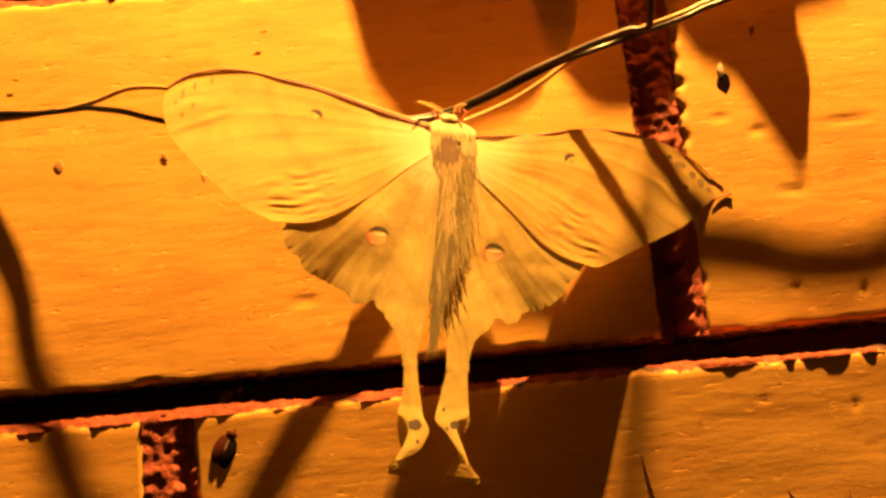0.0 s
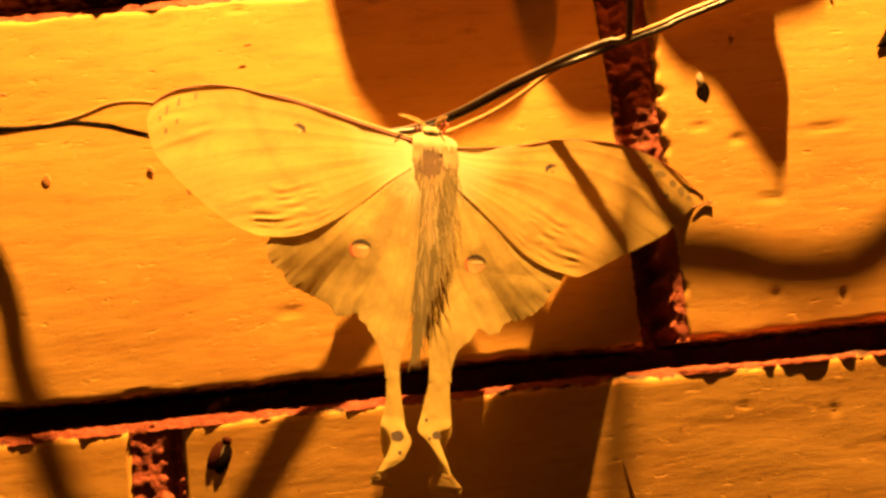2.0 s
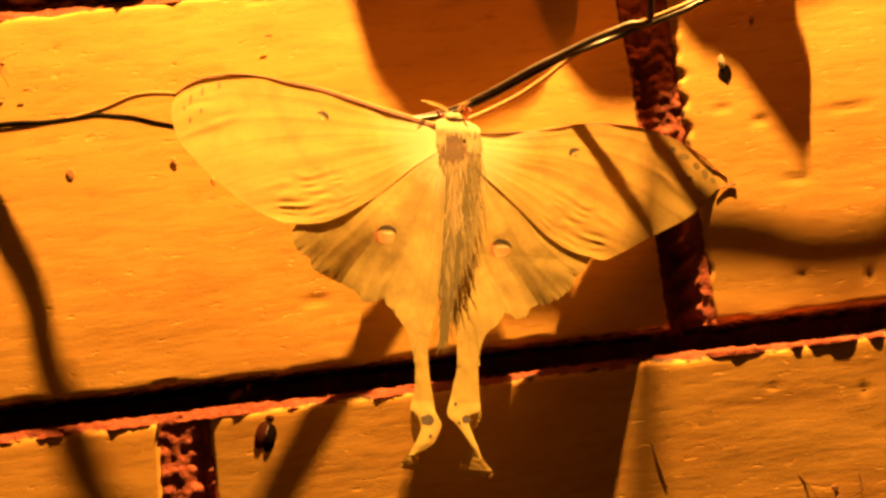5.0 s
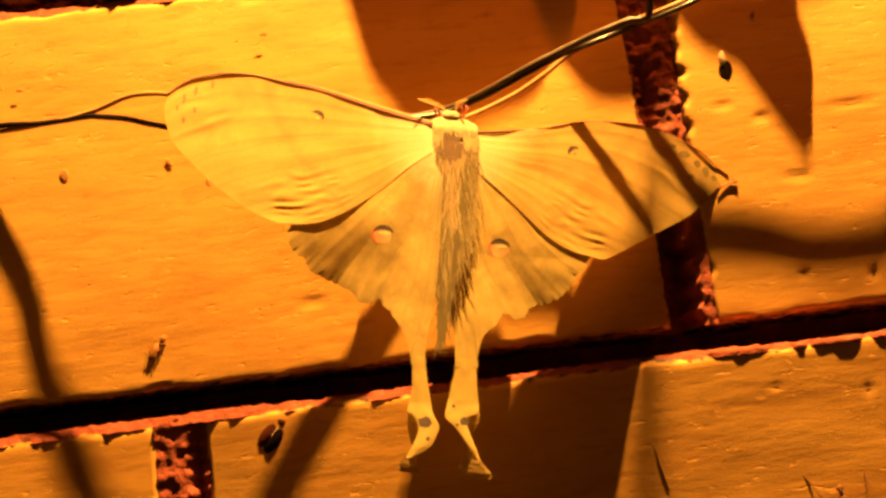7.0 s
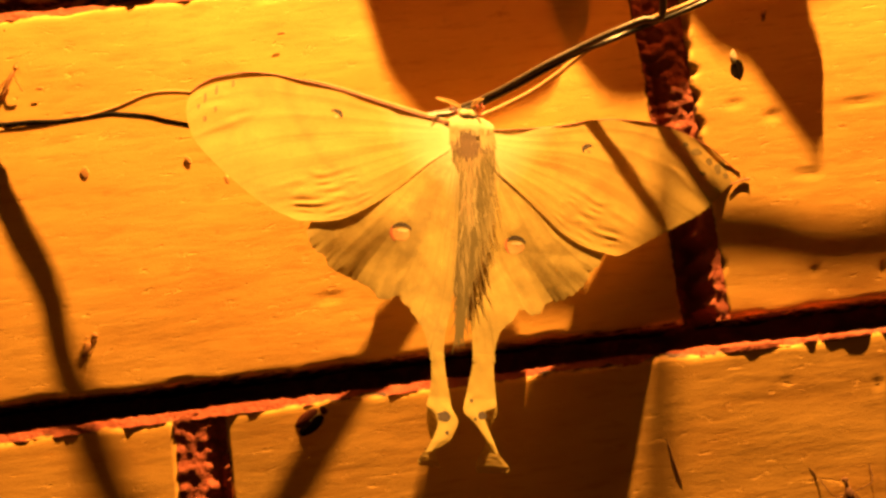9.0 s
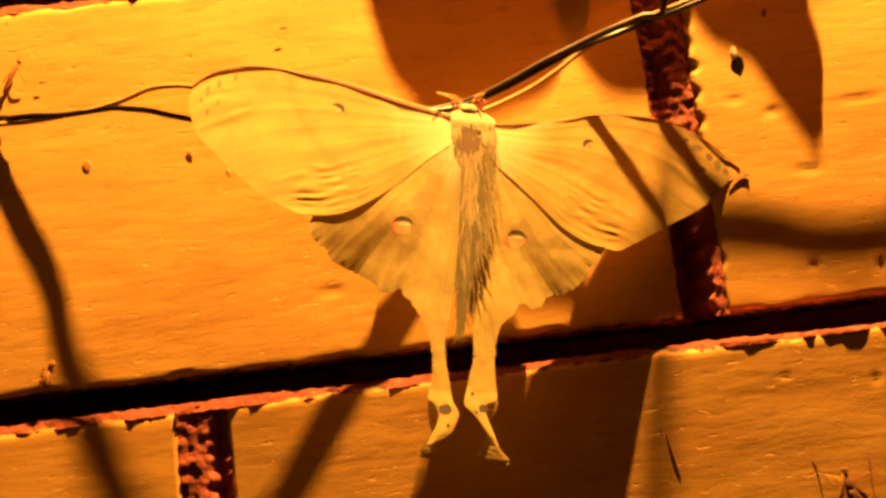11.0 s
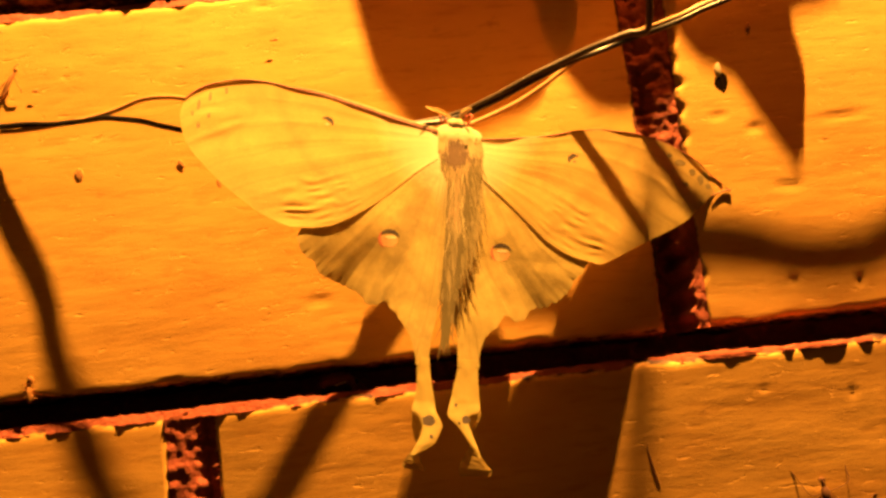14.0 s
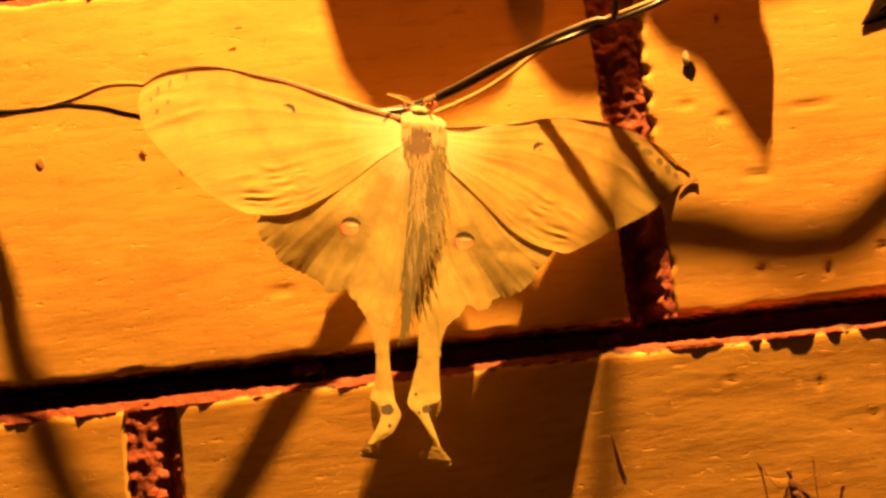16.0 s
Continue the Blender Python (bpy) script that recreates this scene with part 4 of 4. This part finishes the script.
def build_beetle():
    ob = thing("beetle", (-46.9, -0.9, -32), "dark sooty beetle creeping on the wall", "beetle", turn=(0, -30, 0))
    shape = lambda cx, rx, z0, z1: grid(16, 9, lambda a, b: (cx + rx * (b - 0.5) * 2 * math.sin(math.pi * (0.14 + 0.74 * a)) ** 0.7, 0.35 - 0.95 * math.sqrt(max(0.0, 1 - (1.9 * (b - 0.5)) ** 2)) * math.sin(math.pi * (0.1 + 0.8 * a)) ** 0.5, z0 + (z1 - z0) * a))
    part("wing_case", shape(0.95, 1.6, 2.4, -4.0), MATT_DARK, ob, "black wing case")
    part("wing_case", shape(-0.85, 1.6, 2.6, -3.8), CHITIN_RED, ob, "dark chestnut wing case")
    # pale strip stands in for the shiny highlight along the back
    part("wing_highlight", tube([(0.0, -0.25, 2.0), (0.1, -0.5, -0.4), (0.2, -0.2, -1.6)], 0.08, 6), PALE, ob, "pale strip in place of the highlight between the wing cases")
    part("back", ball(0.1, 0.0, 2.7, 1.3, 0.6, 1.0, 12, 0.1), CHITIN_RED, ob, "dark chestnut back")
    part("head", ball(0.3, 0.1, 3.7, 0.7, 0.5, 0.6, 10), MATT_DARK, ob)
    for sgn in (-1, 1):
        for z, dz in ((1.6, 1.0), (0.2, -0.2), (-1.4, -1.2)):
            part("leg", tube([(sgn * 1.0, 0.4, z), (sgn * 2.0, 0.3, z + 0.4 * dz), (sgn * 2.6, 0.7, z + dz)], lambda t: 0.14 * (1 - 0.4 * t), 6), CHITIN_DARK, ob)
    for sgn, dx, dz in ((1, 2.3, 0.9), (-1, 1.0, 1.8)):
        part("antenna", tube([(0.2 + 0.3 * sgn, 0.1, 3.5), (0.2 + 0.6 * dx, 0.1, 3.5 + 0.8 * dz), (0.2 + dx, 0.5, 3.5 + dz)], 0.11, 5), CHITIN_DARK, ob)
    return ob


def build_bug():
    ob = thing("bug", (-50, 6.0, -23), "small dark narrow bug creeping on the wall", "insect", turn=(0, 35, 0))
    part("abdomen", ball(0, 0.2, -1.0, 0.75, 0.35, 1.7, 10, 0.1), SPECK, ob)
    part("head", ball(0.4, 0.2, 2.2, 0.6, 0.3, 0.75, 8), SPECK, ob)
    for s in (-1, 1):
        for z, dz in ((1.0, 1.0), (0.0, 0.1), (-1.0, -1.2)):
            part("leg", tube([(s * 0.4, 0.1, z), (s * 0.9, -0.1, z + 0.4 * dz), (s * 1.3, 0.6, z + 0.7 * dz)], 0.07, 5), SPECK, ob)
    return ob


def build_gnat():
    ob = thing("gnat", (-90.4, -0.2, 48.4), "slim brown gnat resting on the wall", "insect", turn=(0, 30, 0))
    part("abdomen", tube([(0, 0, 2.6), (0, -0.2, 0.5), (0, 0, -4.6)], lambda t: 0.30 + 0.25 * math.sin(math.pi * t), 8), SPECK, ob)
    part("head", ball(0, -0.1, 3.0, 0.5, 0.35, 0.5, 8), SPECK, ob)
    part("wing", grid(10, 5, lambda a, b: (0.2 + (b - 0.5) * 1.2 * math.sin(math.pi * (0.1 + 0.85 * a)), -0.45 - 0.1 * b, 1.5 - 5 * a)), SPECK, ob)
    for pts in ([(0, 0, 1.6), (1.6, -0.2, 0.6), (3.4, 0.2, -0.9)], [(0, 0, 0.8), (-0.8, -0.2, -0.6), (-1.2, 0.2, -2.6)], [(0, 0, 2.0), (-0.4, -0.2, 3.4), (-0.2, 0.2, 4.6)]):
        part("leg", tube(pts, 0.13, 5), SPECK, ob)
    return ob


def build_crane_fly():
    ob = thing("crane_fly", (70.5, -1.6, -57.5), "long-legged dark crane fly clinging to the wall", "insect", turn=(0, -5, 0))
    part("thorax", ball(0, 0, 0.5, 0.9, 0.8, 1.8, 10), GNAT, ob)
    part("head", ball(-0.2, -0.1, 3.5, 0.7, 0.4, 0.5, 10, 0.2), GNAT, ob)
    part("neck", tube([(0, 0, 1.5), (-0.2, -0.2, 3.3)], 0.4, 8), GNAT, ob)
    part("abdomen", tube([(0, 0, -0.5), (0.5, 0.2, -6), (1.2, 0.4, -12)], lambda t: 0.75 * (1 - 0.3 * t), 8), GNAT, ob)
    for s in (-1, 1):
        part("wing", grid(12, 6, lambda a, b: (s * (0.6 + 9 * a * 0.35 + 2.2 * (b - 0.5) * math.sin(math.pi * (0.1 + 0.8 * a))), -0.2 + 0.3 * a, 1.0 - 8.0 * a)), SPECK, ob, "smoky wing")
    for pts in ([(-0.5, 0, 0.8), (-3.4, -0.6, 1.0), (-5.2, 0.5, 5.0), (-6.8, 0.8, 7.6)], [(-0.5, 0, 0.2), (-5, -0.4, -3.0), (-8, 0.8, -1.4), (-9.4, 0.8, -1.0)], [(0.5, 0, 0.8), (4.8, -0.6, 2.2), (5.4, 0.4, 5.4), (6.8, 0.8, 5.9)], [(0.5, 0, 0.2), (6, -0.4, -4), (9.6, 0.4, -1.4), (11.4, 0.8, -1.8)], [(0, 0, -0.5), (-4, -0.4, -8), (-9, 1.4, -14)], [(0.2, 0, -0.5), (6, -0.4, -9), (11, 1.4, -15)]):
        part("leg", tube(pts, 0.10, 6), GNAT, ob)
    return ob


def build_small_moths():
    for place, turn, k in (((62.5, 0.3, 30.4), (0, -4, 0), 1.0), ((107.3, -0.5, 42.3), (0, 62, 0), 1.25)):
        ob = thing("small_moth", place, "tiny sooty moth with a pale head, wings folded, on the wall", "moth", "tiny moths on the wall", turn=turn)
        part("head", ball(-0.1 * k, 0.0, 4.6 * k, 0.75 * k, 0.55 * k, 1.7 * k, 12, 0.2, -8), PALE, ob, "pale woolly head")
        for side, outer in (("near", [(-0.2, 4.0), (-1.9, 2.8), (-3.2, 1.0), (-2.4, -0.8), (-1.0, -3.2), (0.4, -6.0)]), ("far", [(0.1, 4.0), (1.8, 4.0), (2.6, 2.4), (2.4, 0.2), (1.6, -3.0), (0.5, -6.0)])):
            rim = spline(outer, 24)
            inner = spline([(0.0, 4.0), (0.1, 0.0), (0.45, -6.0)], 24)
            part("wing", grid(24, 7, lambda a, b: ((lambda p, q: (k * (p[0] + (q[0] - p[0]) * b), 0.45 - 0.75 * math.sqrt(max(0, 1 - b * b)) * (1 - 0.6 * a), k * (p[1] + (q[1] - p[1]) * b)))(inner[round(a * 23)], rim[round(a * 23)]))), MATT_DARK, ob, "sooty folded wing")
        part("body", tube([(0, 0.2, 3.2 * k), (0, 0.2, 0), (0.2, 0.4, -3.5 * k)], lambda t: 0.55 * k * (1 - 0.6 * t), 8), MATT_DARK, ob)


def build_specks():
    rnd = random.Random(11)
    geos = []
    marks = [(-76.9, 26.5, 0.9, 1.3), (-47.5, 21.4, 0.6, 1.1), (-55.2, 26.6, 0.55, 1.1), (-50.6, -12.9, 0.8, 0.7), (-74.7, -14.1, 0.9, 0.5), (-33, 52, 0.9, 0.4), (70, 44, 0.5, 1.0), (-85, 46, 0.8, 0.4), (93, 51, 0.4, 1.4), (-27.0, -37.4, 0.28, 1.2), (-40, -49, 0.28, 1.4)]
    for x, z, rx, rz in marks:
        geos.append(ball(x, 0.06 + face(x, z), z, 0.95 * rx, 0.06, 0.95 * rz, 6, 0.4, rnd.uniform(-30, 30)))
    for _ in range(3):
        x, z = rnd.uniform(-100, 100), rnd.uniform(-60, 62)
        geos.append(ball(x, 0.05 + face(x, z), z, rnd.uniform(0.1, 0.3), 0.2, rnd.uniform(0.1, 0.35), 4, 0.4))
    ob = new("specks", finish("specks", *join(*geos), STAIN))
    ob.location = at(0, 0, 0)
    tagged(ob, "dark brown specks stuck on the wall paint", "speck", kind="stuff")
    for pts in ([(35.2, -1.0, -42.3), (36.0, -0.85, -47), (37.0, -0.55, -51.5)],):
        a = Vector(pts[0])
        s = new("splinter", finish("splinter", *tube([Vector(p) - a for p in pts], lambda t: 0.07 + 0.40 * t * (1.12 - t), 6), GNAT))
        s.location = at(*a)
        tagged(s, "thin dark plant splinter caught on the wall", "splinter")
    a = Vector((38.8, -1.5, -32.5))
    tuft = new("fibre_tuft", finish("fibre_tuft", *join(*[tube([(0, 0, 0), (0.9 * math.cos(k), -0.12, 0.9 * math.sin(k))], 0.07, 4, 4) for k in (0.3, 1.4, 2.2, 3.4, 4.6, 5.5)]), PALE))
    tuft.location = at(*a)
    tagged(tuft, "tiny pale fibre tuft stuck on the wall", "fibre")


beetle, bug, gnat, crane_fly = build_beetle(), build_bug(), build_gnat(), build_crane_fly()
build_small_moths()
build_specks()
lay_bricks()


# ---- what moves ----
def motions():
    crawl = [(0, -46.4, -33.4, -28), (1, -46.2, -33.6, -28), (2, -44.8, -32.8, -28), (3, -43.4, -31.4, -24), (4, -42.0, -31.2, -20), (4.7, -41.4, -31.0, -18), (6.8, -39.4, -31.0, -40), (7.5, -38.2, -30.7, -45), (8, -36.8, -30.4, -48), (9, -34.8, -29.8, -58), (10.2, -33.4, -29.6, -64), (12.5, -28.4, -23.6, -80), (14, -26.5, -23.4, -82), (16, -25.0, -23.4, -82)]
    walk(beetle, [(t, Matrix.Translation(at(x, face(x, z) + 0.1 + (3.2 if t > 12 else 0), z)) @ pose(0, 0, 0, 0, -a, 0)) for t, x, z, a in crawl])
    creep = [(0, -46, -22.8, 6.5, 60), (4.7, -46, -22.8, 6.5, 60), (5.8, -53, -17, -0.7, 30), (6.8, -59.4, -11.7, -0.6, 35), (7.5, -65, -10.6, -0.6, 25), (8, -69.6, -8.8, -0.6, 25), (8.5, -73.6, -7.8, -0.6, 25), (9, -78.6, -9.6, -0.6, 28), (9.5, -82.2, -12.3, -0.6, 20), (10.2, -85, -14.5, -0.6, 15), (12.5, -90.4, -17.6, -0.6, 10), (14, -89.8, -17.9, -0.6, 0), (16, -89.8, -19.0, -0.6, 0)]
    walk(bug, [(t, Matrix.Translation(at(x, y, z)) @ pose(0, 0, 0, 0, a, 0)) for t, x, z, y, a in creep])
    walk(gnat, [(t, Matrix.Translation(at(x, -0.2, z)) @ pose(0, 0, 0, 0, a, 0)) for t, x, z, a in ((0, -91.5, 50.5, 30), (3.5, -91.0, 50.0, 30), (9, -91.2, 48.4, 30), (12.5, -90.6, 48.4, 30), (16, -90.3, 48.4, 30))])
    walk(crane_fly, [(t, Matrix.Translation(at(x, -1.75, z)) @ pose(0, 0, 0, 0, -4, 0)) for t, x, z in ((0, 70.4, -59.2), (7, 70.4, -58.7), (9, 69.6, -58.4), (12.5, 70.3, -57.3), (16, 70.3, -57.3))])


motions()
